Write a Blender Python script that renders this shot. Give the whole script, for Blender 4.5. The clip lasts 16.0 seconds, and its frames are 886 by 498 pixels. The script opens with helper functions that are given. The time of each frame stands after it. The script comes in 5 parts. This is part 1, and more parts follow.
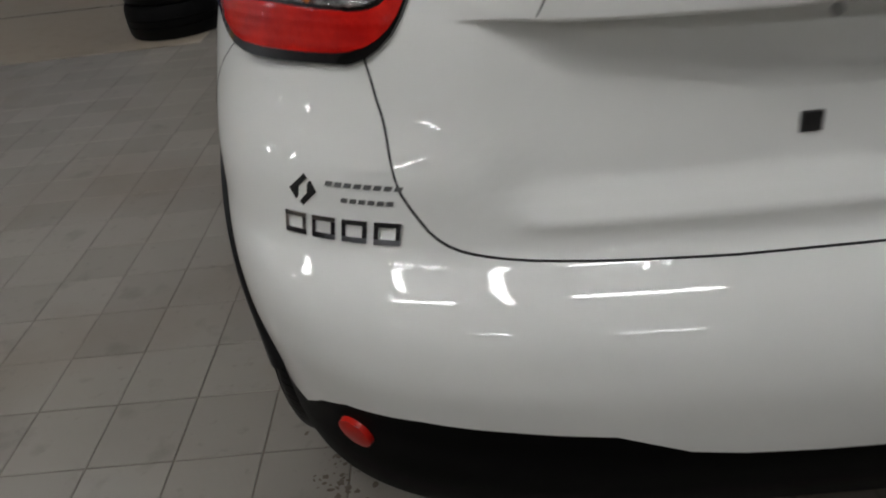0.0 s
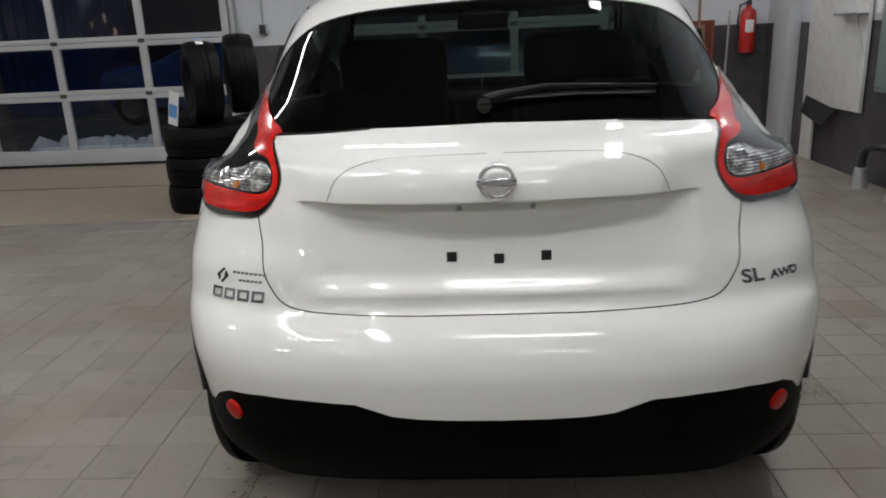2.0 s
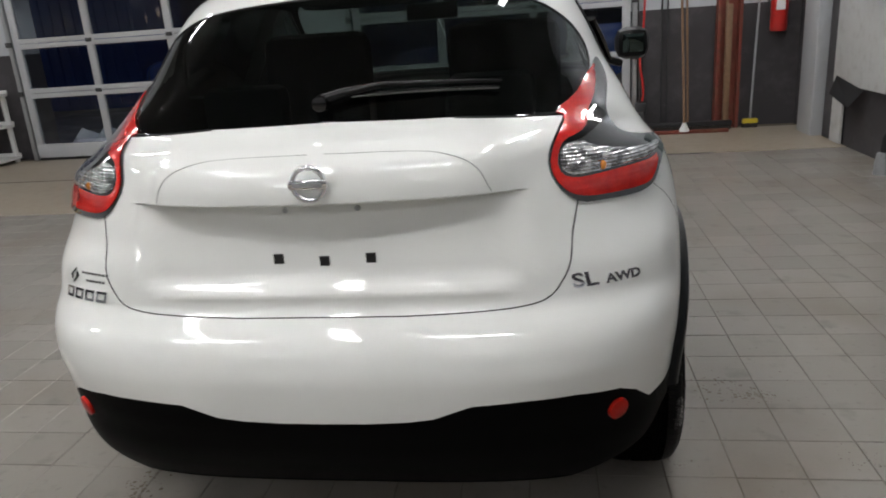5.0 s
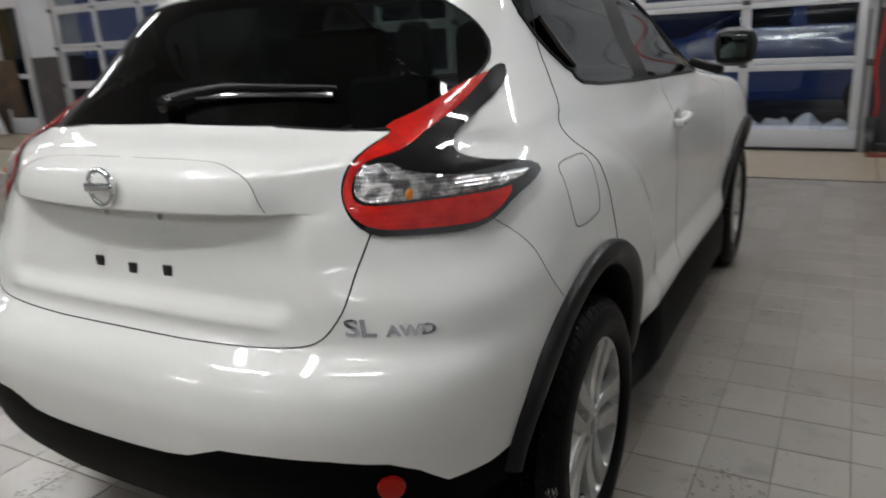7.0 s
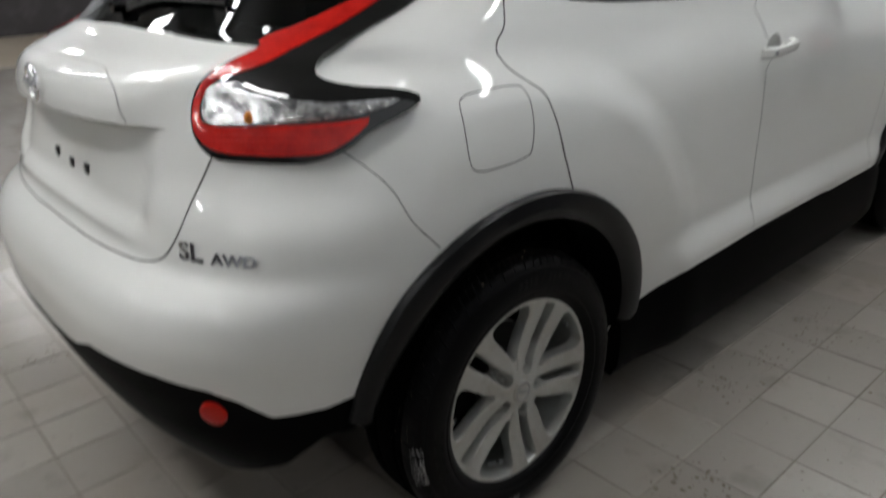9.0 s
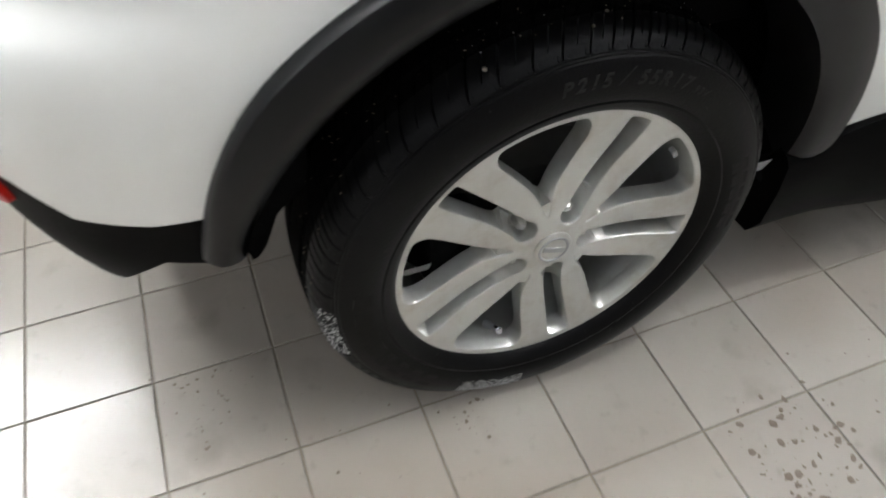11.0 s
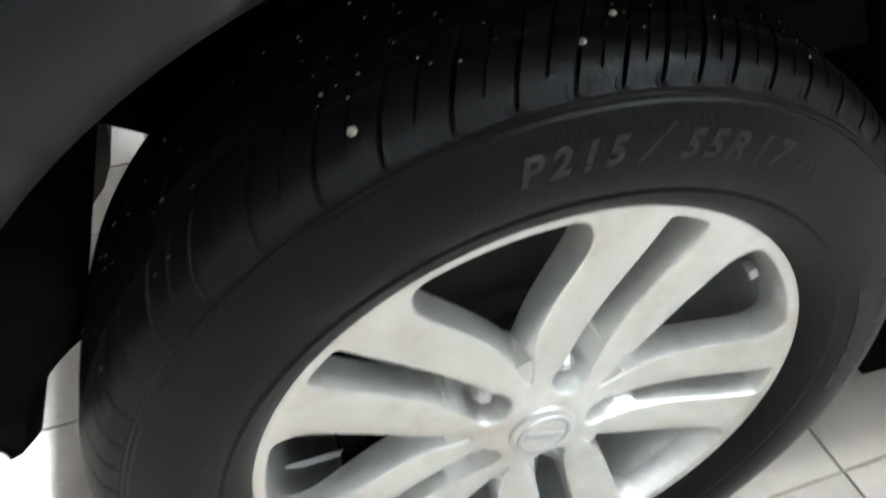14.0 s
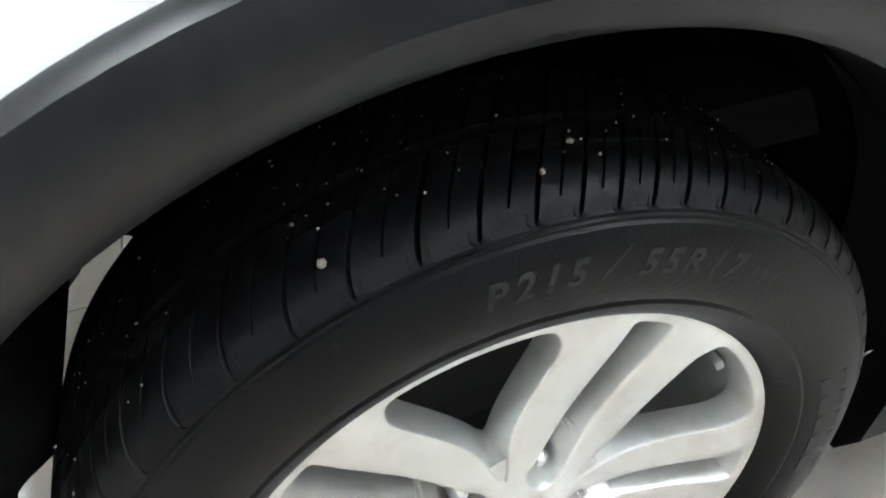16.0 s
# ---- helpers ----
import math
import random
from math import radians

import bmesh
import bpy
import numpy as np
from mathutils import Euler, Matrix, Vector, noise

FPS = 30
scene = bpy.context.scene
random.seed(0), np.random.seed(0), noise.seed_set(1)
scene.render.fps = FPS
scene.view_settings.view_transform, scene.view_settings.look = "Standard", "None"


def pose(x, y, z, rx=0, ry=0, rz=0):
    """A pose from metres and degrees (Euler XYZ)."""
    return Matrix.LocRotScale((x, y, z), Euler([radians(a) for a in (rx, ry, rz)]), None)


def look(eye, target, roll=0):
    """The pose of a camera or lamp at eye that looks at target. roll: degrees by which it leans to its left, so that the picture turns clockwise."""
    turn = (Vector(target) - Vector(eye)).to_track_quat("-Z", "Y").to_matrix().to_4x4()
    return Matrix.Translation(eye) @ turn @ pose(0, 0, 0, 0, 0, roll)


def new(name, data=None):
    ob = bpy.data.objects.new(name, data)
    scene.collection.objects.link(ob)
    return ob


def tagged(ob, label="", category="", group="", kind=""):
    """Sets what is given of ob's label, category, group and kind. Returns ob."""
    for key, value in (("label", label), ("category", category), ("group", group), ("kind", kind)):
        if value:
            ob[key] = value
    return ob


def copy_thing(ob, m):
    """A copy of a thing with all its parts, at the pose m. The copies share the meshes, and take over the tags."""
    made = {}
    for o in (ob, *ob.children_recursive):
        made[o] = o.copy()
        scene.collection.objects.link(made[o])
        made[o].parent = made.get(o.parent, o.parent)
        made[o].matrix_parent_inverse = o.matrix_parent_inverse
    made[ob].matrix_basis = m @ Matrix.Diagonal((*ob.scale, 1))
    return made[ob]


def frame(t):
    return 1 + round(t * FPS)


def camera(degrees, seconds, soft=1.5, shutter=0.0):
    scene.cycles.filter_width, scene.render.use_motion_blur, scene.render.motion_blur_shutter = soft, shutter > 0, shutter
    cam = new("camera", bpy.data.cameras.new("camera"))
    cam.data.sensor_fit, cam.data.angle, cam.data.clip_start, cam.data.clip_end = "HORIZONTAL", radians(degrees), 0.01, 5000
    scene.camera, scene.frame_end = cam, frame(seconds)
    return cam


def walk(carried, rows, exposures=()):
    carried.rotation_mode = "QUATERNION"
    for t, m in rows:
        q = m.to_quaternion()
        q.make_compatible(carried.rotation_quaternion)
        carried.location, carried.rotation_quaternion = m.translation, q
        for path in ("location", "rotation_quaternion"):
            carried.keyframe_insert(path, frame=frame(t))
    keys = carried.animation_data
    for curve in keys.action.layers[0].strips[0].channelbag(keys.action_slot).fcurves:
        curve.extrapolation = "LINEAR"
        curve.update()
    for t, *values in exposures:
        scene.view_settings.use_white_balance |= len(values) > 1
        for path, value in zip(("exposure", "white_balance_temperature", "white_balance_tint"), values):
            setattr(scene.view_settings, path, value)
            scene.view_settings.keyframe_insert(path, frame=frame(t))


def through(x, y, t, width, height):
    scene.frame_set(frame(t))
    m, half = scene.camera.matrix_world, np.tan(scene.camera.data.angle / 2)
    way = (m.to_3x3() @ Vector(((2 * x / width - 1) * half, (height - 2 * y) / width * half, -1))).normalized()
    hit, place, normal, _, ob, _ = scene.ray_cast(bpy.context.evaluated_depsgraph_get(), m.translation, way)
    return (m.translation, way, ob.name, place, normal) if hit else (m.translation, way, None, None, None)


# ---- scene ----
cam = camera(62.5, 16.0, 1.8, 0.5)
PATH = [
    (0, (-0.476, -1.34, 1.194), (-0.56, 0.357, 0.14), -7.3),
    (0.5, (-0.328, -1.585, 1.255), (-0.449, 0.179, 0.319), -6.1),
    (1, (-0.115, -1.799, 1.225), (-0.257, 0.001, 0.367), -3.5),
    (1.5, (-0.083, -2.037, 1.305), (-0.147, -0.164, 0.606), -2.8),
    (2, (-0.037, -2.231, 1.356), (-0.142, -0.316, 0.788), -2.6),
    (2.5, (0.098, -2.404, 1.367), (-0.022, -0.487, 0.81), -1.3),
    (3, (0.124, -2.45, 1.376), (0.022, -0.523, 0.849), -2.1),
    (5.5, (0.712, -2.053, 1.339), (0.312, -0.191, 0.731), -4.3),
    (6, (0.932, -1.939, 1.313), (0.409, -0.11, 0.696), -3.7),
    (6.5, (1.12, -1.714, 1.293), (0.496, 0.068, 0.634), -1.8),
    (7, (1.352, -1.622, 1.305), (0.409, 0.049, 0.739), -3.4),
    (7.5, (1.579, -1.531, 1.326), (0.435, 0.025, 0.809), -2.9),
    (8, (1.661, -1.365, 1.31), (0.513, 0.188, 0.791), -0.4),
    (8.5, (1.707, -1.183, 1.301), (0.461, 0.268, 0.716), -2.6),
    (9, (1.82, -1.053, 1.291), (0.423, 0.147, 0.511), -2.6),
    (9.2, (1.856, -1.005, 1.283), (0.449, 0.096, 0.384), -1.5),
    (11.5, (1.286, -0.251, 0.957), (0.071, 0.156, -0.579), -1.7),
    (12, (1.228, -0.209, 0.863), (0.0, 0.17, -0.669), -3.6),
    (12.5, (1.226, -0.213, 0.855), (-0.024, 0.137, -0.667), -4.4),
    (13, (1.224, -0.219, 0.854), (-0.035, 0.129, -0.66), -4.6),
    (13.5, (1.214, -0.212, 0.844), (-0.1, 0.153, -0.619), -4.4),
    (14, (1.145, -0.147, 0.834), (-0.264, 0.222, -0.536), -4.4),
    (14.5, (1.113, -0.126, 0.836), (-0.304, 0.226, -0.531), -4.1),
    (15, (1.115, -0.126, 0.843), (-0.314, 0.234, -0.509), -3.8),
    (15.5, (1.123, -0.128, 0.861), (-0.32, 0.263, -0.469), -3.3),
    (16, (1.131, -0.133, 0.872), (-0.341, 0.319, -0.405), -3.9),
]
walk(cam, [(t, look(e, g, r)) for t, e, g, r in PATH], [(0, -0.2, 6500, 10), (1, 0.15, 6500, 10), (2, 0.45, 6500, 10), (3, 0.58, 6500, 10), (7, 0.6, 6500, 10), (9.2, 0.6, 6450, 9), (11.5, 2.55, 6400, 9), (13, 3.15, 6350, 8), (14, 3.3, 6100, 5), (15, 3.42, 6100, 5), (16, 3.4, 6100, 5)])


# ---------------------------------------------------------------- world and exposure
world = bpy.data.worlds.new("night_sky")
scene.world = world
world.use_nodes = True
world.node_tree.nodes["Background"].inputs[0].default_value = (0.012, 0.018, 0.045, 1)
world.node_tree.nodes["Background"].inputs[1].default_value = 1.0


# ---------------------------------------------------------------- materials
def material(name, colour, rough=0.5, metal=0.0, coat=0.0, grain=None, wear=None, bump=None, spec=0.5, emit=None):
    """grain and wear: (scale, strength, second colour); bump: (scale, height in metres)."""
    m = bpy.data.materials.new(name)
    m.use_nodes = True
    n, l = m.node_tree.nodes, m.node_tree.links
    p = n["Principled BSDF"]
    p.inputs["Base Color"].default_value = (*colour, 1)
    p.inputs["Roughness"].default_value = rough
    p.inputs["Metallic"].default_value = metal
    p.inputs["Coat Weight"].default_value = coat
    p.inputs["Coat Roughness"].default_value = 0.03
    p.inputs["Specular IOR Level"].default_value = spec
    if emit:
        p.inputs["Emission Color"].default_value = (*emit[:3], 1)
        p.inputs["Emission Strength"].default_value = emit[3]
    co = n.new("ShaderNodeTexCoord")
    last = None
    for kind, rule in (("grain", grain), ("wear", wear)):
        if not rule:
            continue
        scale, strength, second = rule
        t = n.new("ShaderNodeTexNoise")
        t.inputs["Scale"].default_value = scale
        t.inputs["Detail"].default_value = 6 if kind == "grain" else 4
        t.inputs["Roughness"].default_value = 0.65
        l.new(co.outputs["Object"], t.inputs["Vector"])
        r = n.new("ShaderNodeMapRange")
        r.inputs["From Min"].default_value, r.inputs["From Max"].default_value = (0.35, 0.7) if kind == "grain" else (0.5, 0.72)
        r.inputs["To Max"].default_value = strength
        l.new(t.outputs["Fac"], r.inputs["Value"])
        x = n.new("ShaderNodeMix")
        x.data_type = "RGBA"
        x.inputs["A"].default_value = (*colour, 1)
        x.inputs["B"].default_value = (*second, 1)
        if last:
            l.new(last, x.inputs["A"])
        l.new(r.outputs["Result"], x.inputs["Factor"])
        last = x.outputs["Result"]
    if last:
        l.new(last, p.inputs["Base Color"])
    if bump:
        t = n.new("ShaderNodeTexNoise")
        t.inputs["Scale"].default_value = bump[0]
        t.inputs["Detail"].default_value = 4
        l.new(co.outputs["Object"], t.inputs["Vector"])
        b = n.new("ShaderNodeBump")
        b.inputs["Strength"].default_value = 0.6
        b.inputs["Distance"].default_value = bump[1]
        l.new(t.outputs["Fac"], b.inputs["Height"])
        l.new(b.outputs["Normal"], p.inputs["Normal"])
    return m


def glass(name, tint, rough=0.0):
    """A thin pane: see-through with a tint, and Fresnel gloss."""
    m = bpy.data.materials.new(name)
    m.use_nodes = True
    n, l = m.node_tree.nodes, m.node_tree.links
    n.remove(n["Principled BSDF"])
    see, gloss, mix, fr = (n.new("ShaderNodeBsdfTransparent"), n.new("ShaderNodeBsdfGlossy"), n.new("ShaderNodeMixShader"), n.new("ShaderNodeLayerWeight"))
    power, add = n.new("ShaderNodeMath"), n.new("ShaderNodeMath")
    power.operation, add.operation = "POWER", "MULTIPLY_ADD"
    power.inputs[1].default_value = 5.0
    add.inputs[1].default_value, add.inputs[2].default_value = .93, .045
    see.inputs["Color"].default_value = (*tint, 1)
    gloss.inputs["Roughness"].default_value = rough
    fr.inputs["Blend"].default_value = 0.5
    l.new(fr.outputs["Facing"], power.inputs[0])
    l.new(power.outputs[0], add.inputs[0])
    l.new(add.outputs[0], mix.inputs[0])
    l.new(see.outputs[0], mix.inputs[1])
    l.new(gloss.outputs[0], mix.inputs[2])
    l.new(mix.outputs[0], n["Material Output"].inputs["Surface"])
    return m


def fluted(m, pitch, rows, height):
    """Moulded prisms in a lamp lens: upright flutes round the corner of the car, crossed by finer rows."""
    n, l = m.node_tree.nodes, m.node_tree.links
    co, sep = n.new("ShaderNodeTexCoord"), n.new("ShaderNodeSeparateXYZ")
    l.new(co.outputs["Object"], sep.inputs[0])

    def math_node(kind, a, b=0.0):
        x = n.new("ShaderNodeMath")
        x.operation = kind
        for i, v in enumerate((a, b)):
            if isinstance(v, (int, float)):
                x.inputs[i].default_value = v
            else:
                l.new(v, x.inputs[i])
        return x.outputs[0]

    side = math_node("ABSOLUTE", sep.outputs[0])
    along = math_node("SUBTRACT", sep.outputs[1], side)
    flute = math_node("SINE", math_node("MULTIPLY", along, 6.283 / pitch))
    row = math_node("SINE", math_node("MULTIPLY", sep.outputs[2], 6.283 / rows))
    both = math_node("ADD", math_node("MULTIPLY", flute, .22), math_node("MULTIPLY", row, .6))
    b = n.new("ShaderNodeBump")
    b.inputs["Strength"].default_value = 1.0
    b.inputs["Distance"].default_value = height
    l.new(both, b.inputs["Height"])
    l.new(b.outputs["Normal"], n["Principled BSDF"].inputs["Normal"])
    return m


def lamp_reflector(name):
    """Bright moulded reflector behind a clear lens: upright flutes, with darker chambers between."""
    m = fluted(material(name, (0.72, 0.72, 0.72), rough=0.10, metal=0.8, coat=1.0), .0085, .0075, .0016)
    n, l = m.node_tree.nodes, m.node_tree.links
    co, v = n.new("ShaderNodeTexCoord"), n.new("ShaderNodeTexNoise")
    v.inputs["Scale"].default_value = 42.0
    v.inputs["Detail"].default_value = 2.0
    l.new(co.outputs["Object"], v.inputs["Vector"])
    r = n.new("ShaderNodeValToRGB")
    r.color_ramp.elements[0].position, r.color_ramp.elements[1].position = .40, .62
    r.color_ramp.elements[0].color = (0.20, 0.20, 0.21, 1)
    r.color_ramp.elements[1].color = (0.90, 0.90, 0.90, 1)
    l.new(v.outputs["Fac"], r.inputs["Fac"])
    l.new(r.outputs["Color"], n["Principled BSDF"].inputs["Base Color"])
    return m


def tile_material(name):
    """Glazed floor tile, each piece a little different, with dirt."""
    m = material(name, (0.5, 0.47, 0.43), rough=0.22, bump=(60, 0.0005))
    n, l = m.node_tree.nodes, m.node_tree.links
    info, geo = n.new("ShaderNodeObjectInfo"), n.new("ShaderNodeNewGeometry")
    add = n.new("ShaderNodeMath")
    l.new(info.outputs["Random"], add.inputs[0])
    l.new(geo.outputs["Random Per Island"], add.inputs[1])
    fr = n.new("ShaderNodeMath")
    fr.operation = "FRACT"
    l.new(add.outputs[0], fr.inputs[0])
    tone = n.new("ShaderNodeMix")
    tone.data_type = "RGBA"
    tone.inputs["A"].default_value = (0.262, 0.240, 0.212, 1)
    tone.inputs["B"].default_value = (0.302, 0.278, 0.248, 1)
    l.new(fr.outputs[0], tone.inputs["Factor"])
    last = tone.outputs["Result"]
    for scale, lo, hi, amount, dirt in ((1.3, 0.50, 0.75, 0.45, (0.20, 0.15, 0.10, 1)), (7.0, 0.60, 0.80, 0.5, (0.13, 0.11, 0.09, 1)), (30.0, 0.62, 0.80, 0.35, (0.13, 0.11, 0.09, 1))):
        t, r, x = n.new("ShaderNodeTexNoise"), n.new("ShaderNodeMapRange"), n.new("ShaderNodeMix")
        t.inputs["Scale"].default_value = scale
        t.inputs["Detail"].default_value = 5
        l.new(geo.outputs["Position"], t.inputs["Vector"])
        r.inputs["From Min"].default_value, r.inputs["From Max"].default_value, r.inputs["To Max"].default_value = lo, hi, amount
        l.new(t.outputs["Fac"], r.inputs["Value"])
        x.data_type = "RGBA"
        x.inputs["B"].default_value = dirt
        l.new(r.outputs["Result"], x.inputs["Factor"])
        l.new(last, x.inputs["A"])
        last = x.outputs["Result"]
    l.new(last, n["Principled BSDF"].inputs["Base Color"])
    return m


def tyre_material(name):
    """Black rubber: fine grain, grey dust, and dried white salt in patches low on the tread."""
    m = material(name, (0.0022, 0.0022, 0.0025), rough=0.46, bump=(300, 0.0006), spec=0.13)
    n, l = m.node_tree.nodes, m.node_tree.links
    co = n.new("ShaderNodeTexCoord")
    last = None
    for scale, lo, hi, amount, tint in ((14, 0.5, 0.8, 0.5, (0.0055, 0.0055, 0.0055, 1)), (120, 0.68, 0.76, 0.4, (0.05, 0.047, 0.043, 1))):
        t, r, x = n.new("ShaderNodeTexNoise"), n.new("ShaderNodeMapRange"), n.new("ShaderNodeMix")
        t.inputs["Scale"].default_value = scale
        t.inputs["Detail"].default_value = 5
        l.new(co.outputs["Object"], t.inputs["Vector"])
        r.inputs["From Min"].default_value, r.inputs["From Max"].default_value, r.inputs["To Max"].default_value = lo, hi, amount
        l.new(t.outputs["Fac"], r.inputs["Value"])
        x.data_type = "RGBA"
        x.inputs["A"].default_value = (0.0022, 0.0022, 0.0025, 1)
        x.inputs["B"].default_value = tint
        if last:
            l.new(last, x.inputs["A"])
        l.new(r.outputs["Result"], x.inputs["Factor"])
        last = x.outputs["Result"]
    l.new(last, n["Principled BSDF"].inputs["Base Color"])
    return m


PAINT = material("white_pearl_paint", (0.85, 0.857, 0.828), rough=0.5, coat=1.0, grain=(900, 0.10, (0.78, 0.79, 0.77)), wear=(3.0, 0.08, (0.68, 0.67, 0.63)))
GAP = material("panel_gap_rubber", (0.012, 0.012, 0.012), rough=0.8)
PLASTIC = material("grey_black_moulded_plastic", (0.0042, 0.0045, 0.0052), rough=0.36, grain=(40, 0.6, (0.0062, 0.0066, 0.0078)), bump=(900, 0.0002), spec=0.27)
VALANCE = material("black_bumper_plastic", (0.0022, 0.0022, 0.0022), rough=0.5, grain=(30, 0.5, (0.003, 0.003, 0.003)), bump=(700, 0.0004), spec=0.03)
LINER = material("black_wheel_liner", (0.004, 0.004, 0.004), rough=0.95, wear=(25, 0.5, (0.010, 0.009, 0.008)), bump=(120, 0.002), spec=0.02)
CHROME = material("chrome", (0.82, 0.82, 0.84), rough=0.08, metal=1.0)
SILVER = material("satin_silver_wheel_paint", (0.60, 0.61, 0.59), rough=0.36, metal=0.75, coat=0.35, grain=(35, 0.35, (0.52, 0.51, 0.48)), wear=(14, 0.5, (0.40, 0.36, 0.30)))
POCKET = material("cast_alloy_pocket", (0.10, 0.10, 0.10), rough=0.5, metal=0.4, grain=(60, 0.5, (0.06, 0.06, 0.06)))
STEEL = material("dull_brake_steel", (0.05, 0.048, 0.045), rough=0.6, metal=0.6, wear=(20, 0.5, (0.06, 0.035, 0.02)))
RUBBER = tyre_material("tyre_rubber")
TREAD = material("dirty_tread_rubber", (0.0018, 0.0018, 0.0018), rough=0.95, grain=(60, 0.6, (0.0032, 0.003, 0.0028)), wear=(140, 0.5, (0.010, 0.009, 0.008)), bump=(180, 0.004), spec=0.04)
LETTER = material("raised_tyre_lettering", (0.020, 0.020, 0.0195), rough=0.7, grain=(90, 0.8, (0.006, 0.006, 0.006)), spec=0.2)
SALT = material("dried_road_salt", (0.62, 0.61, 0.60), rough=0.95, grain=(200, 0.7, (0.25, 0.25, 0.25)))
STONE = material("tread_gravel", (0.22, 0.19, 0.14), rough=0.9, grain=(200, 0.6, (0.25, 0.23, 0.2)))
RED = fluted(material("red_lamp_lens", (0.68, 0.014, 0.008), rough=0.22, coat=1.0, grain=(22, 0.75, (0.36, 0.004, 0.004)), spec=0.2), .006, .012, .0003)
DEEPRED = material("deep_red_reflector", (0.50, 0.014, 0.008), rough=0.3, coat=0.25, grain=(300, 0.5, (0.34, 0.008, 0.006)), spec=0.1)
DARKLENS = material("smoked_lamp_lens", (0.005, 0.005, 0.005), rough=0.05, coat=1.0)
REFLECTOR = lamp_reflector("clear_lamp_reflector")
AMBER = material("amber_bulb", (0.55, 0.18, 0.03), rough=0.15, coat=1.0)
TINTED = glass("tinted_rear_glass", (0.19, 0.24, 0.225))
SIDEGLASS = glass("side_window_glass", (0.085, 0.10, 0.095))
WINDSCREEN = glass("windscreen_glass", (0.6, 0.65, 0.63))
PANE = glass("door_window_pane", (0.80, 0.83, 0.84))
MIRROR = material("mirror_glass", (0.07, 0.095, 0.09), rough=0.01, metal=1.0)
CLOTH = material("dark_seat_cloth", (0.008, 0.008, 0.0085), rough=0.9, grain=(400, 0.5, (0.014, 0.014, 0.015)), spec=0.1)
BLACKTRIM = material("gloss_black_trim", (0.008, 0.008, 0.008), rough=0.12, coat=0.6)
MATTBLACK = material("satin_black_plastic", (0.006, 0.006, 0.0065), rough=0.38, grain=(60, 0.5, (0.009, 0.009, 0.009)), spec=0.18)
GREYPRINT = material("thin_grey_lettering", (0.10, 0.10, 0.10), rough=0.5, grain=(300, 0.6, (0.2, 0.2, 0.2)))
STICKER = material("black_vinyl_sticker", (0.012, 0.012, 0.012), rough=0.4)
TILE = tile_material("beige_floor_tile")
MUD = material("dried_brown_mud", (0.115, 0.090, 0.065), rough=0.9, grain=(60, 0.7, (0.15, 0.12, 0.095)))
GROUT = material("brown_grout", (0.19, 0.158, 0.120), rough=0.9, grain=(60, 0.6, (0.09, 0.08, 0.07)), wear=(4, 0.6, (0.16, 0.14, 0.12)))
CONCRETE = material("worn_concrete_apron", (0.37, 0.32, 0.255), rough=0.34, grain=(3, 0.6, (0.33, 0.265, 0.19)), wear=(12, 0.5, (0.24, 0.19, 0.13)), bump=(80, 0.001))
WALLTOP = material("pale_grey_wall_paint", (0.55, 0.57, 0.60), rough=0.6, grain=(5, 0.3, (0.47, 0.49, 0.52)), wear=(2, 0.3, (0.36, 0.37, 0.38)), bump=(90, 0.0012))
WALLLOW = material("dark_grey_wall_paint", (0.050, 0.046, 0.050), rough=0.55, grain=(6, 0.5, (0.058, 0.053, 0.058)), wear=(3, 0.5, (0.12, 0.11, 0.115)), bump=(90, 0.0012))
DOORPAINT = material("white_door_frame_paint", (0.46, 0.47, 0.49), rough=0.4, wear=(5, 0.4, (0.42, 0.41, 0.40)))
CEILING = material("grey_ceiling_deck", (0.25, 0.25, 0.25), rough=0.8, grain=(2, 0.5, (0.16, 0.16, 0.16)))
BRACKET = material("dark_hinge_steel", (0.06, 0.06, 0.062), rough=0.5, metal=0.5)
TUBE = material("fluorescent_diffuser", (0.9, 0.9, 0.9), emit=(1.0, 1.0, 1.0, 29.0))
HOUSING = material("white_lamp_housing", (0.75, 0.75, 0.74), rough=0.5)
WHITEBOARD = material("off_white_board", (0.66, 0.66, 0.65), rough=0.6, grain=(4, 0.4, (0.57, 0.56, 0.54)), wear=(8, 0.35, (0.40, 0.38, 0.35)))
CABINET = material("grey_green_cabinet_enamel", (0.24, 0.29, 0.29), rough=0.4, wear=(6, 0.3, (0.19, 0.22, 0.22)))
GALV = material("galvanised_conduit", (0.42, 0.43, 0.44), rough=0.4, metal=0.6, wear=(20, 0.5, (0.25, 0.25, 0.25)))
REDPAINT = material("red_enamel", (0.50, 0.022, 0.018), rough=0.3, coat=0.3, wear=(12, 0.4, (0.25, 0.02, 0.015)))
RUSTRED = material("rust_red_painted_steel", (0.20, 0.040, 0.025), rough=0.6, grain=(14, 0.7, (0.10, 0.03, 0.02)), wear=(5, 0.8, (0.16, 0.09, 0.05)))
WOOD = material("worn_wood_handle", (0.24, 0.14, 0.08), rough=0.6, grain=(25, 0.6, (0.15, 0.09, 0.05)))
DARKWOOD = material("dark_stained_plywood", (0.07, 0.045, 0.03), rough=0.7, grain=(9, 0.7, (0.035, 0.025, 0.018)), wear=(3, 0.7, (0.16, 0.10, 0.05)))
BRISTLE = material("dark_broom_bristle", (0.035, 0.03, 0.027), rough=0.95, grain=(120, 0.8, (0.07, 0.06, 0.05)))
YELLOW = material("yellow_plastic", (0.60, 0.46, 0.03), rough=0.5)
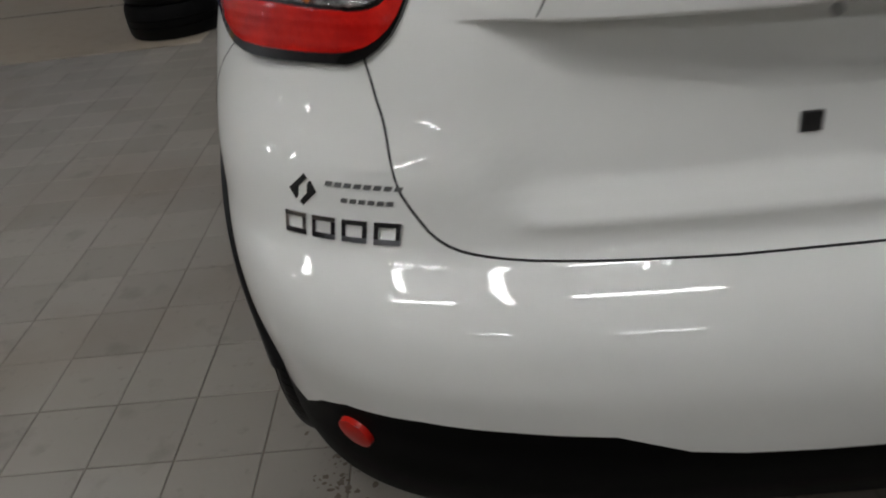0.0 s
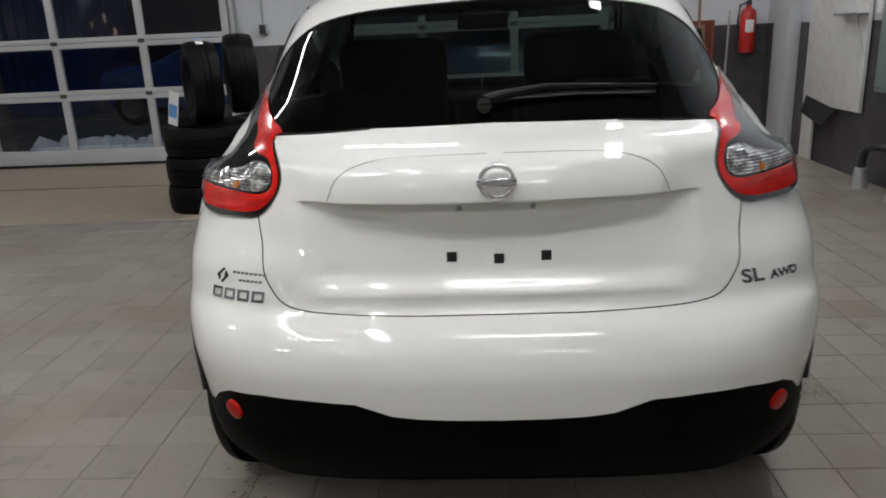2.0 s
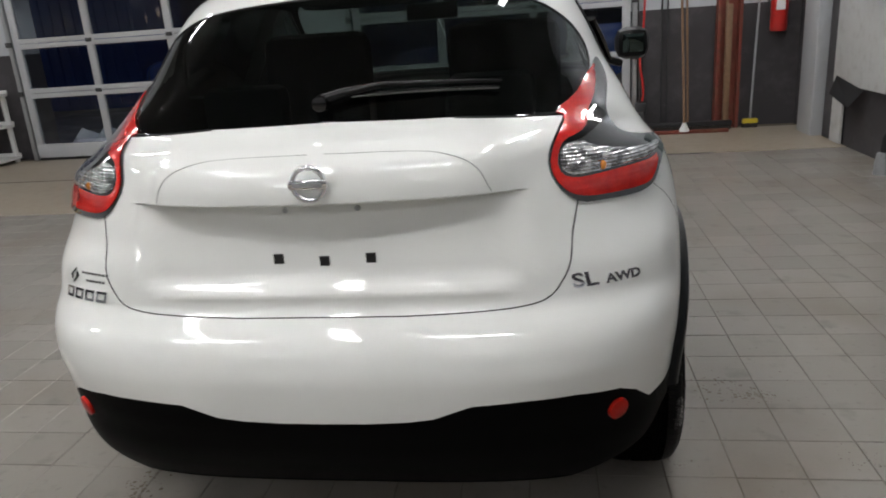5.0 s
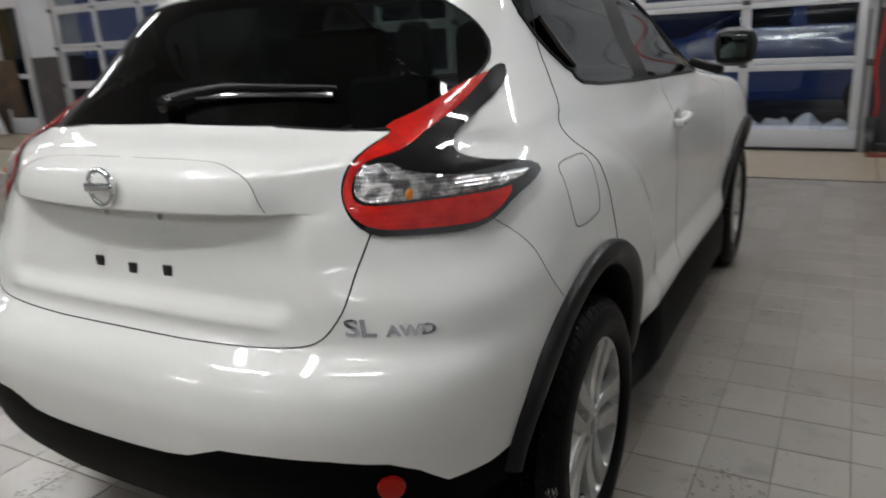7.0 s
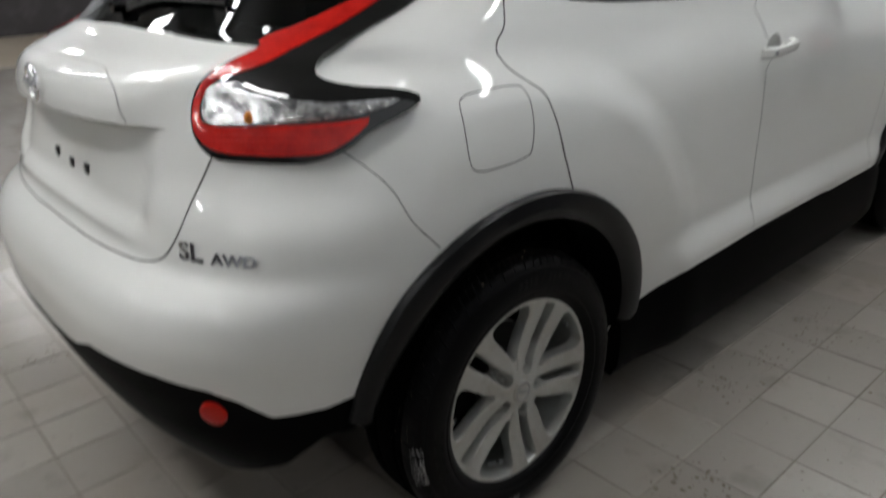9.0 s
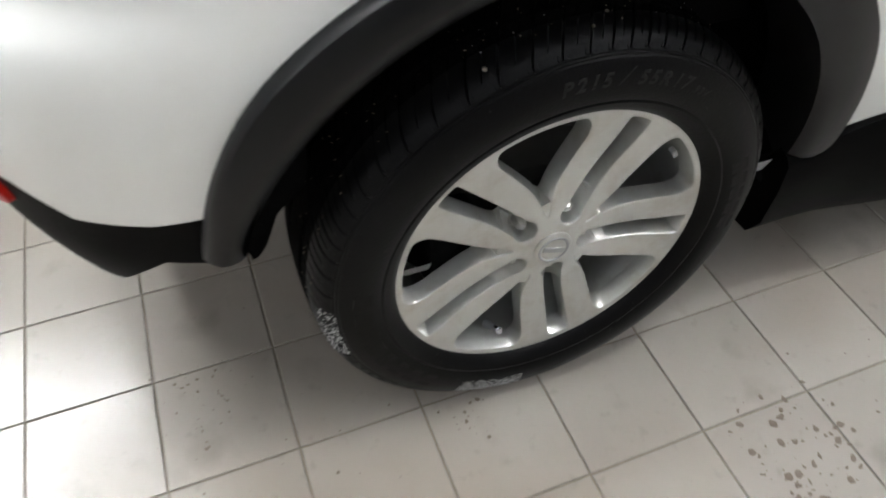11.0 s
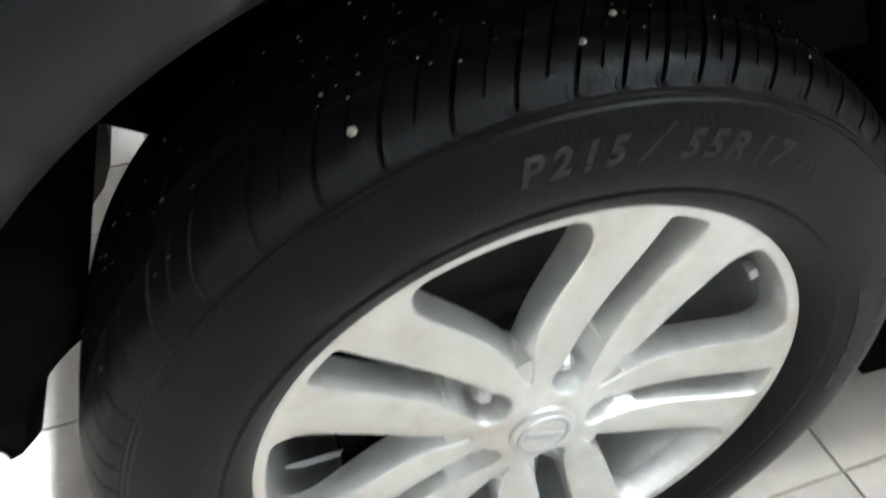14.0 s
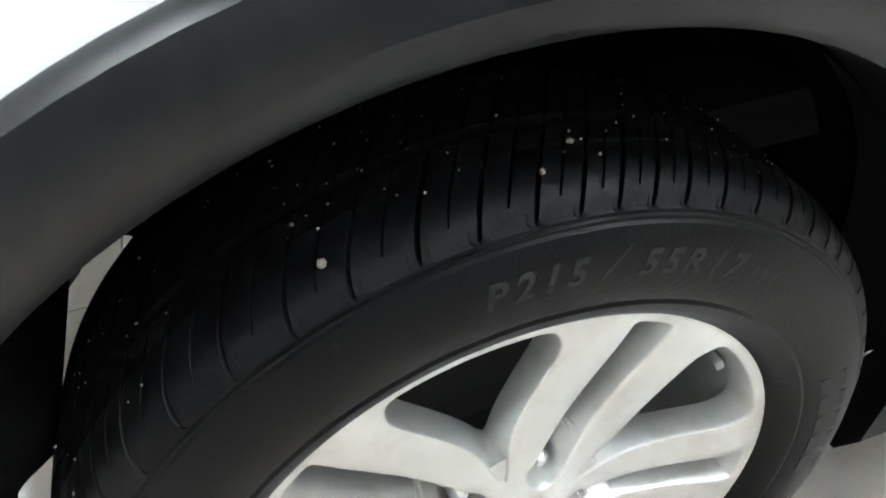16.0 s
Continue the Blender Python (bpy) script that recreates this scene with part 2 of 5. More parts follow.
BLACKPLASTIC = material("black_plastic", (0.02, 0.02, 0.022), rough=0.45, wear=(9, 0.4, (0.04, 0.04, 0.04)))
PAPER = material("white_paper", (0.75, 0.75, 0.74), rough=0.7)
BLUEPRINT = material("blue_print", (0.10, 0.30, 0.62), rough=0.5)
CARD = material("brown_cardboard", (0.42, 0.24, 0.11), rough=0.8, grain=(30, 0.4, (0.33, 0.18, 0.08)))
BAG = material("white_plastic_bag", (0.62, 0.63, 0.65), rough=0.35, wear=(5, 0.4, (0.48, 0.49, 0.52)))
ORANGE = material("orange_panel", (0.62, 0.17, 0.03), rough=0.5, wear=(4, 0.3, (0.45, 0.12, 0.03)))
CREAM = material("cream_room_paint", (0.75, 0.62, 0.42), rough=0.7, grain=(3, 0.3, (0.66, 0.54, 0.36)))
WARMLAMP = material("warm_ceiling_lamp", (1, 0.9, 0.7), emit=(1.0, 0.78, 0.46, 18.0))
NAVY = material("dark_blue_car_paint", (0.02, 0.05, 0.20), rough=0.25, coat=1.0)
ASPHALT = material("wet_night_asphalt", (0.045, 0.045, 0.048), rough=0.6, grain=(40, 0.5, (0.03, 0.03, 0.03)), wear=(1.2, 0.8, (0.30, 0.32, 0.36)))
SNOW = material("ploughed_snow", (0.70, 0.74, 0.80), rough=0.9, grain=(8, 0.5, (0.5, 0.53, 0.58)), bump=(10, 0.03))
BUILDING = material("far_brick_building", (0.10, 0.04, 0.035), rough=0.8, grain=(4, 0.5, (0.06, 0.03, 0.03)))
LITWINDOW = material("lit_far_window", (0.9, 0.8, 0.6), emit=(1.0, 0.7, 0.5, 0.7))
STREETLIGHT = material("street_lamp_glow", (1, 0.95, 0.85), emit=(1.0, 0.93, 0.82, 60.0))


# ---------------------------------------------------------------- building helpers
def finish(name, bm, mat, parent=None, label="", smooth=True):
    me = bpy.data.meshes.new(name)
    bm.to_mesh(me)
    bm.free()
    if smooth:
        me.shade_smooth()
        me.set_sharp_from_angle(angle=radians(38))
    me.materials.append(mat)
    ob = new(name, me)
    if parent:
        ob.parent = parent
    if label:
        ob["label"] = label
    return ob


def part(name, bm, mat, parent, label="", smooth=True):
    return finish(name, bm, mat, parent, label, smooth)


def thing(name, at, label, category, group="", kind=""):
    ob = new(name)
    ob.empty_display_size = 0.1
    ob.location = at
    bpy.context.view_layer.update()
    return tagged(ob, label, category, group, kind)


def box(c, s, bevel=0.0, turn=None, bm=None):
    """A bevelled box about c of size s."""
    bm = bm or bmesh.new()
    made = bmesh.ops.create_cube(bm, size=1)["verts"]
    bmesh.ops.scale(bm, vec=s, verts=made)
    if bevel:
        edges = list({e for v in made for e in v.link_edges})
        r = bmesh.ops.bevel(bm, geom=edges, offset=bevel, segments=2, affect="EDGES", profile=0.5)
        made = list({v for f in r["faces"] for v in f.verts} | {v for v in made if v.is_valid})
    if turn:
        bmesh.ops.rotate(bm, verts=made, cent=(0, 0, 0), matrix=Euler([radians(a) for a in turn]).to_matrix())
    bmesh.ops.translate(bm, vec=c, verts=made)
    return bm


def sweep(points, r, sides=8, bm=None, closed=False, flat=1.0):
    """A tube of radius r along points."""
    bm = bm or bmesh.new()
    pts = [Vector(p) for p in points]
    rings, up = [], Vector((0.13, 0.21, 0.97))
    for i, p in enumerate(pts):
        a = pts[i - 1] if i or closed else p
        b = pts[(i + 1) % len(pts)] if i < len(pts) - 1 or closed else p
        d = (b - a).normalized()
        s = d.cross(up)
        if s.length < 1e-3:
            s = d.cross(Vector((1, 0, 0)))
        s.normalize()
        t = s.cross(d)
        rr = r[i] if isinstance(r, (list, tuple)) else r
        rings.append([bm.verts.new(p + (s * math.cos(k) + t * math.sin(k) * flat) * rr) for k in (2 * math.pi * j / sides for j in range(sides))])
    n = len(rings)
    for i in range(n if closed else n - 1):
        for j in range(sides):
            bm.faces.new((rings[i][j], rings[i][(j + 1) % sides], rings[(i + 1) % n][(j + 1) % sides], rings[(i + 1) % n][j]))
    if not closed:
        bm.faces.new(rings[0][::-1])
        bm.faces.new(rings[-1])
    bmesh.ops.recalc_face_normals(bm, faces=bm.faces)
    return bm


def lathe(profile, at=(0, 0, 0), steps=48, axis="z", bm=None):
    """A body turned from (radius, along) pairs about an axis through at."""
    bm = bm or bmesh.new()
    rings = []
    for r, h in profile:
        ring = []
        for j in range(steps):
            a = 2 * math.pi * j / steps
            c, s = r * math.cos(a), r * math.sin(a)
            p = {"z": (c, s, h), "x": (h, c, s), "y": (c, h, s)}[axis]
            ring.append(bm.verts.new(Vector(p) + Vector(at)))
        rings.append(ring)
    for a, b in zip(rings, rings[1:]):
        for j in range(steps):
            bm.faces.new((a[j], a[(j + 1) % steps], b[(j + 1) % steps], b[j]))
    bmesh.ops.remove_doubles(bm, verts=bm.verts, dist=1e-5)
    bmesh.ops.recalc_face_normals(bm, faces=bm.faces)
    return bm


def prism(outline, h0, h1, axis="x", bm=None):
    """A flat outline of (a, b) pairs raised from h0 to h1 along an axis."""
    bm = bm or bmesh.new()
    def place(a, b, h):
        return {"x": (h, a, b), "y": (a, h, b), "z": (a, b, h)}[axis]
    lo = [bm.verts.new(place(a, b, h0)) for a, b in outline]
    hi = [bm.verts.new(place(a, b, h1)) for a, b in outline]
    n = len(lo)
    bm.faces.new(lo[::-1])
    bm.faces.new(hi)
    for i in range(n):
        bm.faces.new((lo[i], lo[(i + 1) % n], hi[(i + 1) % n], hi[i]))
    bmesh.ops.recalc_face_normals(bm, faces=bm.faces)
    return bm


def letters(text, size, depth, bold=0.0):
    """A flat, raised word as a bmesh in the plane z = 0, its baseline on y = 0."""
    cu = bpy.data.curves.new("word", "FONT")
    cu.body, cu.size, cu.extrude, cu.offset = text, size, depth, bold
    cu.resolution_u = 3
    ob = bpy.data.objects.new("word", cu)
    me = bpy.data.meshes.new_from_object(ob)
    bm = bmesh.new()
    bm.from_mesh(me)
    bpy.data.objects.remove(ob)
    bpy.data.curves.remove(cu)
    bpy.data.meshes.remove(me)
    return bm


def dense(points, step=0.012, closed=False):
    """A polyline with points no further apart than step."""
    out, pts = [], list(points) + ([points[0]] if closed else [])
    for a, b in zip(pts, pts[1:]):
        n = max(1, int(math.dist(a, b) / step))
        out += [tuple(p + (q - p) * i / n for p, q in zip(a, b)) for i in range(n)]
    return out if closed else out + [tuple(pts[-1])]


def rounded(points, times=2):
    """A closed outline with its corners cut round (Chaikin)."""
    for _ in range(times):
        out = []
        for a, b in zip(points, points[1:] + points[:1]):
            out += [tuple(.75 * p + .25 * q for p, q in zip(a, b)), tuple(.25 * p + .75 * q for p, q in zip(a, b))]
        points = out
    return points


def curved(points, times=2):
    """An open line smoothed (Chaikin), ends kept."""
    for _ in range(times):
        out = [points[0]]
        for a, b in zip(points, points[1:]):
            out += [tuple(.75 * p + .25 * q for p, q in zip(a, b)), tuple(.25 * p + .75 * q for p, q in zip(a, b))]
        points = out + [points[-1]]
    return points


def inside(p, poly):
    hit, n = False, len(poly)
    for i in range(n):
        (ax, ay), (bx, by) = poly[i], poly[(i + 1) % n]
        if (ay > p[1]) != (by > p[1]) and p[0] < (bx - ax) * (p[1] - ay) / (by - ay) + ax:
            hit = not hit
    return hit


# ---------------------------------------------------------------- the car's skin
TABLES = {}


def spline(pts, v):
    """A smooth curve by (position, value) pairs, its corners eased a little."""
    key = id(pts)
    if key not in TABLES:
        xs, ys = [p[0] for p in pts], [p[1] for p in pts]
        d = [(ys[i + 1] - ys[i]) / (xs[i + 1] - xs[i]) for i in range(len(xs) - 1)]
        m = [d[0]] + [0.0 if p * q <= 0 else 2 * p * q / (p + q) for p, q in zip(d, d[1:])] + [d[-1]]
        at = np.arange(xs[0] - .08, xs[-1] + .08, .001)
        k = np.clip(np.searchsorted(xs, at, side="right") - 1, 0, len(xs) - 2)
        X0, Y0, M = np.array(xs), np.array(ys), np.array(m)
        h = X0[k + 1] - X0[k]
        f = (at - X0[k]) / h
        out = ((2 * f ** 3 - 3 * f * f + 1) * Y0[k] + (f ** 3 - 2 * f * f + f) * M[k] * h
               + (3 * f * f - 2 * f ** 3) * Y0[k + 1] + (f ** 3 - f * f) * M[k + 1] * h)
        out = np.where(f < 0, Y0[0] + M[0] * (at - xs[0]), np.where(f > 1, Y0[-1] + M[-1] * (at - xs[-1]), out))
        kernel = np.exp(-(np.arange(-40, 41) / 8.0) ** 2 / 2)
        TABLES[key] = (at[0], np.convolve(np.pad(out, 40, mode="edge"), kernel / kernel.sum(), "valid"), xs[0], xs[-1])
    lo, table, a, b = TABLES[key]
    q = (min(b, max(a, v)) - lo) / .001
    i = int(q)
    return float(table[i] + (table[i + 1] - table[i]) * (q - i))


SIDE = [(.28, .79), (.36, .815), (.48, .83), (.60, .836), (.75, .836), (.88, .828), (.98, .803), (1.06, .765),
        (1.13, .738), (1.25, .675), (1.36, .630), (1.44, .585), (1.48, .53)]
TAIL = [(.28, -.64), (.36, -.70), (.44, -.74), (.52, -.76), (.60, -.762), (.66, -.747), (.69, -.729), (.715, -.703), (.732, -.678), (.745, -.662),
        (.80, -.650), (.90, -.645), (1.0, -.642), (1.06, -.622), (1.095, -.570), (1.112, -.510), (1.128, -.471), (1.15, -.4455), (1.20, -.388), (1.30, -.275),
        (1.40, -.165), (1.48, -.07)]
ROUND = [(.28, 3.8), (.38, 3.5), (.49, 3.2), (.70, 3.6), (.80, 3.4), (.90, 2.55), (.98, 2.32), (1.06, 2.4), (1.12, 2.75), (1.2, 3.0), (1.36, 3.0), (1.48, 2.6)]
REARC = [(.28, -.1), (1.02, -.1), (1.22, .3), (1.48, .35)]
NOSE = [(.28, 3.15), (.40, 3.30), (.60, 3.36), (.80, 3.34), (.92, 3.24), (.99, 3.05), (1.04, 2.6), (1.08, 2.25), (1.15, 2.10), (1.30, 1.75), (1.48, 1.25)]
FRONTC = [(.28, 2.6), (.92, 2.6), (.99, 2.4), (1.04, 2.0), (1.08, 1.7), (1.15, 1.5), (1.30, 1.3), (1.48, .95)]


def skin(u, z):
    """A point of the right half of the car's skin: u from 0 (tail centre) by 1 and 2 (ends of the flank) to 3 (nose centre)."""
    s, c, f = spline(SIDE, z), spline(REARC, z), spline(FRONTC, z)
    if u <= 1:
        n, a = spline(ROUND, z), u * math.pi / 2
        x, y = s * math.sin(a) ** (2 / n), c - (c - spline(TAIL, z)) * max(math.cos(a), 0) ** (2 / n)
    elif u <= 2:
        x, y = s, c + (f - c) * (u - 1)
    else:
        a = (3 - u) * math.pi / 2
        x, y = s * math.sin(a) ** .8, f + (spline(NOSE, z) - f) * max(math.cos(a), 0) ** .8
    if u < 1:
        y += .022 * math.exp(-((x - .51) / .075) ** 2 - ((z - 1.03) / .05) ** 2)
    wave = math.exp(-((z - .74) / .24) ** 2)
    t = min(1, max(0, (.78 - math.hypot(y, z - .325)) / .12))
    rear = .028 * t * t * (3 - 2 * t) * (math.exp(-(y / .36) ** 2) if y < 0 else 1) * (wave if z < .74 else 1)
    front = .044 * math.exp(-((y - 2.53) / .40) ** 2) - .012 * math.exp(-((y - 1.2) / .5) ** 2)
    x += (rear + front * wave) * min(1, x / .6) ** 2
    return (x, y, z)


def u_from_x(x, z):
    """The u on the tail at a distance x from the middle."""
    a, b = 0.0, 1.0
    for _ in range(30):
        m = (a + b) / 2
        if skin(m, z)[0] < x:
            a = m
        else:
            b = m
    return a


def u_from_y(y, z):
    """The u on the flank at a distance y from the rear axle."""
    a, b = 0.0, 3.0
    for _ in range(32):
        m = (a + b) / 2
        if skin(m, z)[1] < y:
            a = m
        else:
            b = m
    return a


# fluorescent fixtures: place and turn
LIGHTS = [(-2.5, -1.4, 90), (-1.05, -1.95, 90), (.33, -2.3, 0), (-2.5, -2.6, 0), (1.3, 1.35, 90), (2.4, 3.2, 0), (-.9, 3.0, 0), (-4.2, 2.7, 0),
          (.8, -6.6, 0), (-2.6, -6.6, 0), (-6.2, -1.2, 0), (-9.4, -1.2, 0), (-12.2, 1.0, 0), (-7.8, 3.2, 0), (-11.0, 4.0, 0), (.6, 5.0, 0), (-6.0, -6.6, 0)]


# ---------------------------------------------------------------- the workshop
CEIL, NORTH, EAST, WEST, SOUTH, DADO = 4.6, 6.42, 3.22, -13.6, -11.0, 1.30


def wall(name, x0, x1, y0, y1, z0=0.0, z1=CEIL, label="workshop wall, dark grey below and pale grey above"):
    """A thick wall, painted dark up to the dado line."""
    bm = bmesh.new()
    for a, b in ((z0, min(DADO, z1)), (max(DADO, z0), z1)):
        if b - a > .01:
            made = bmesh.ops.create_cube(bm, size=1)["verts"]
            bmesh.ops.scale(bm, vec=(x1 - x0, y1 - y0, b - a), verts=made)
            bmesh.ops.translate(bm, vec=((x0 + x1) / 2, (y0 + y1) / 2, (a + b) / 2), verts=made)
            for f in {f for v in made for f in v.link_faces}:
                f.material_index = 0 if b <= DADO + .001 else 1
    ob = finish(name, bm, WALLLOW, None, "", False)
    ob.data.materials.append(WALLTOP)
    return tagged(ob, label, "wall", kind="structure")


DOORS = [(-10.13, -7.07), (-5.88, -2.82), (-1.63, 1.44)]
DOORTOP = 3.25
edges_x = [WEST - .3] + [v for d in DOORS for v in (d[0] + .05, d[1] - .05)] + [EAST + .3]
wall("wall_north", edges_x[0], -12.0, NORTH, NORTH + .28)
wall("wall_north", -11.1, edges_x[1], NORTH, NORTH + .28)
wall("wall_north", -12.0, -11.1, NORTH, NORTH + .28, 2.25)
for i in (2, 4, 6):
    wall("wall_north", edges_x[i], edges_x[i + 1], NORTH, NORTH + .28)
for d in DOORS:
    wall("wall_north", d[0] + .05, d[1] - .05, NORTH, NORTH + .28, DOORTOP)
wall("wall_east", EAST, EAST + .28, SOUTH, NORTH)
wall("wall_south", WEST - .28, EAST + .28, SOUTH - .28, SOUTH)
wall("wall_west", WEST - .28, WEST, SOUTH, 4.95)
wall("wall_west", WEST - .28, WEST, 6.15, NORTH)
wall("wall_west", WEST - .28, WEST, 4.95, 6.15, 0, 1.25)
wall("wall_west", WEST - .28, WEST, 4.95, 6.15, 2.9)
tagged(finish("ceiling", box(((WEST + EAST) / 2, (SOUTH + NORTH) / 2, CEIL + .1), (EAST - WEST + .5, NORTH - SOUTH + .5, .2)), CEILING, smooth=False), "grey painted ceiling deck", "ceiling", kind="structure")
tagged(finish("floor", box(((WEST + EAST) / 2, (SOUTH + NORTH) / 2 + .1, -.1030), (EAST - WEST + .6, NORTH - SOUTH + .6, .2)), GROUT, smooth=False), "floor bed of dark grout under beige tiles", "floor", kind="structure")
floor = bpy.data.objects["floor"]
for c, s in (((-6.0, 5.58, -.003), (15.2, 1.36, .012)), ((-5.6, 4.14, -.003), (7.0, 1.48, .012)), ((2.41, 5.58, -.003), (1.60, 1.36, .012)), ((-11.35, .3, -.003), (4.45, 9.1, .012)), ((-5.2, -7.5, -.003), (16.8, 6.9, .012))):
    tagged(finish("floor_apron", box(c, s), CONCRETE, smooth=False), "worn beige concrete floor with brown stains", "floor", kind="structure")
tagged(finish("floor_joint", box((-5.7, 4.888, .001), (15.5, .022, .006)), GAP, smooth=False), "thin dark joint across the floor", "joint", kind="structure")


def garage_door(n, x0, x1):
    d = thing("door_%d" % n, ((x0 + x1) / 2, 6.33, 0), "glazed white sectional overhead door, closed at night", "garage door", "overhead doors", "structure")
    def put(name, c, s, mat, label="", bevel=.004):
        bm = box((c[0] - d.location.x, c[1] - d.location.y, c[2]), s, bevel)
        return part(name, bm, mat, d, label)
    rails = [.83, 1.42, 2.01, 2.60]
    xs = [x0, x0 + 1.0, x0 + 2.03, x1]
    put("bottom_rail", ((x0 + x1) / 2, 6.33, .115), (x1 - x0, .05, .17), DOORPAINT)
    put("top_rail", ((x0 + x1) / 2, 6.33, 3.20), (x1 - x0, .05, .13), DOORPAINT)
    put("seal", ((x0 + x1) / 2, 6.33, .014), (x1 - x0, .04, .024), GAP)
    for z in rails:
        put("rail", ((x0 + x1) / 2, 6.33, z + .031), (x1 - x0 - .16, .048, .056), DOORPAINT)
        put("rail", ((x0 + x1) / 2, 6.33, z - .031), (x1 - x0 - .16, .048, .056), DOORPAINT)
    levels = [.20] + rails + [3.135]
    for i, x in enumerate(xs):
        w = .085
        x = x + .0425 if i == 0 else x - .0425 if i == 3 else x
        put("stile", (x, 6.335, 1.665), (w, .052, 2.93), DOORPAINT)
    for a, b in zip(levels, levels[1:]):
        for p, q in zip(xs, xs[1:]):
            pane = put("pane", ((p + q) / 2, 6.335, (a + b) / 2), (q - p - .09, .008, b - a - .08), PANE, "dark night glass", 0)
            pane.visible_shadow = False
    for z in rails:
        for x in xs[1:3]:
            put("hinge", (x, 6.298, z), (.075, .018, .045), BRACKET)
    for x in (x0 - .045, x1 + .045):
        put("track", (x, 6.34, 1.7), (.05, .09, 3.4), GALV)
        for z in (.83, 1.42, 2.01, 2.60):
            put("roller", (x, 6.285, z), (.07, .03, .06), BRACKET)
    return d


for i, (a, b) in enumerate(DOORS):
    garage_door(i + 1, a, b)

# a glazed side door in the north wall
d = thing("door_4", (-11.55, 6.45, 0), "glazed side door in a pale metal frame", "door", kind="structure")
for c, s, mat, nm in (((-.40, -.04, 1.12), (.09, .10, 2.24), DOORPAINT, "stile"), ((.40, -.04, 1.12), (.09, .10, 2.24), DOORPAINT, "stile"), ((0, -.04, 2.19), (.71, .10, .10), DOORPAINT, "rail"), ((0, -.04, .14), (.71, .08, .28), DOORPAINT, "rail"), ((0, -.04, 1.0), (.71, .08, .08), DOORPAINT, "rail"), ((0, -.03, 1.2), (.70, .01, 1.9), glass("green_door_glass", (.25, .38, .36)), "pane")):
    part(nm, box(c, s, .004 if mat is DOORPAINT else 0), mat, d)

# fluorescent fixtures
def fixture(x, y):
    f = thing("ceiling_light", (x, y, CEIL), "long fluorescent ceiling light with a wrap-around diffuser, lit", "ceiling light", "fluorescent ceiling lights")
    bm = box((0, 0, -.17), (1.34, .20, .05), .008)
    for s in (-1, 1):
        box((.665 * s, 0, -.215), (.02, .19, .07), .006, None, bm)
    part("housing", bm, HOUSING, f)
    part("diffuser", box((0, 0, -.225), (1.30, .165, .055), .016), TUBE, f, "glowing wrap-around diffuser")
    for x2 in (-.5, .5):
        part("hanger", sweep([(x2, 0, -.15), (x2, 0, 0)], .006, 6), GALV, f)
    return f


first = fixture(1.2, -.6)
for x, y, turn in LIGHTS[1:]:
    copy_thing(first, pose(x, y, CEIL, 0, 0, turn))
first.matrix_basis = pose(LIGHTS[0][0], LIGHTS[0][1], CEIL, 0, 0, LIGHTS[0][2])



def step(a, b, v):
    t = min(1, max(0, (v - a) / (b - a)))
    return t * t * (3 - 2 * t)


DENT = [1]


def shell(u, z):
    """The skin with the number-plate recess, its overhanging moulding, and the flared sill."""
    x, y, z = skin(u, z)
    if u < 1 and .74 < z < 1.12:
        across = max(0.0, 1 - (x / .425) ** 2) ** 1.35
        if z <= .99:
            sides = step(.480, .400, abs(x))
            y += (.040 * across * min(1, max(0, (z - .78) / .205)) + .017 * sides * step(.782, .828, z)) * (1 - step(.987, .990, z))
        y -= .013 * step(.405, .372, abs(x)) * step(.987, .992, z) * (1 - step(1.075, 1.088, z))
        y -= .006 * step(.45, .38, abs(x)) * math.exp(-((z - .780) / .014) ** 2)
    if DENT[0] and -.5 < y < .2 and z > 1.03:
        x -= .032 * math.exp(-((y + .27) / .075) ** 2 - ((z - 1.085) / .030) ** 2) * step(.45, .60, x)
    if .5 < y < 2.2 and z < .56:
        x += .030 * step(.53, .43, z) * step(.50, .72, y) * step(2.2, 2.0, y)
    return Vector((x, y, z))


US = np.linspace(0, 3, 1201)
ARC = np.concatenate([[0], np.cumsum([math.dist(skin(a, .8), skin(b, .8)) for a, b in zip(US, US[1:])])])


def flat_of(u):
    return float(np.interp(u, US, ARC))


def u_of(w):
    return float(np.interp(w, ARC, US))


def on_tail(x, z):
    return (flat_of(u_from_x(x, z)), z)


def on_flank(y, z):
    return (flat_of(u_from_y(y, z)), z)


def lifted(w, z, lift=0.0, side=1):
    """The point of the shell at the unrolled place (w, z), raised by lift, and its normal."""
    u = min(2.9995, max(.0005, u_of(w)))
    p = shell(u, z)
    n = (shell(u + 4e-4, z) - shell(u - 4e-4, z)).cross(shell(u, z + 1e-3) - shell(u, z - 1e-3)).normalized()
    if w <= 0:
        p.x, n.x = 0.0, 0.0
        n.normalize()
    p = p + n * lift
    return Vector((p.x * side, p.y, p.z)), Vector((n.x * side, n.y, n.z))


def line_on(points, both=False):
    """Tail points have three entries ("x", x, z), flank points ("y", y, z)."""
    return [on_tail(a, z) if k == "x" else on_flank(a, z) for k, a, z in points]


def X(*pairs):
    return [("x", a, z) for a, z in pairs]


def Y(*pairs):
    return [("y", a, z) for a, z in pairs]


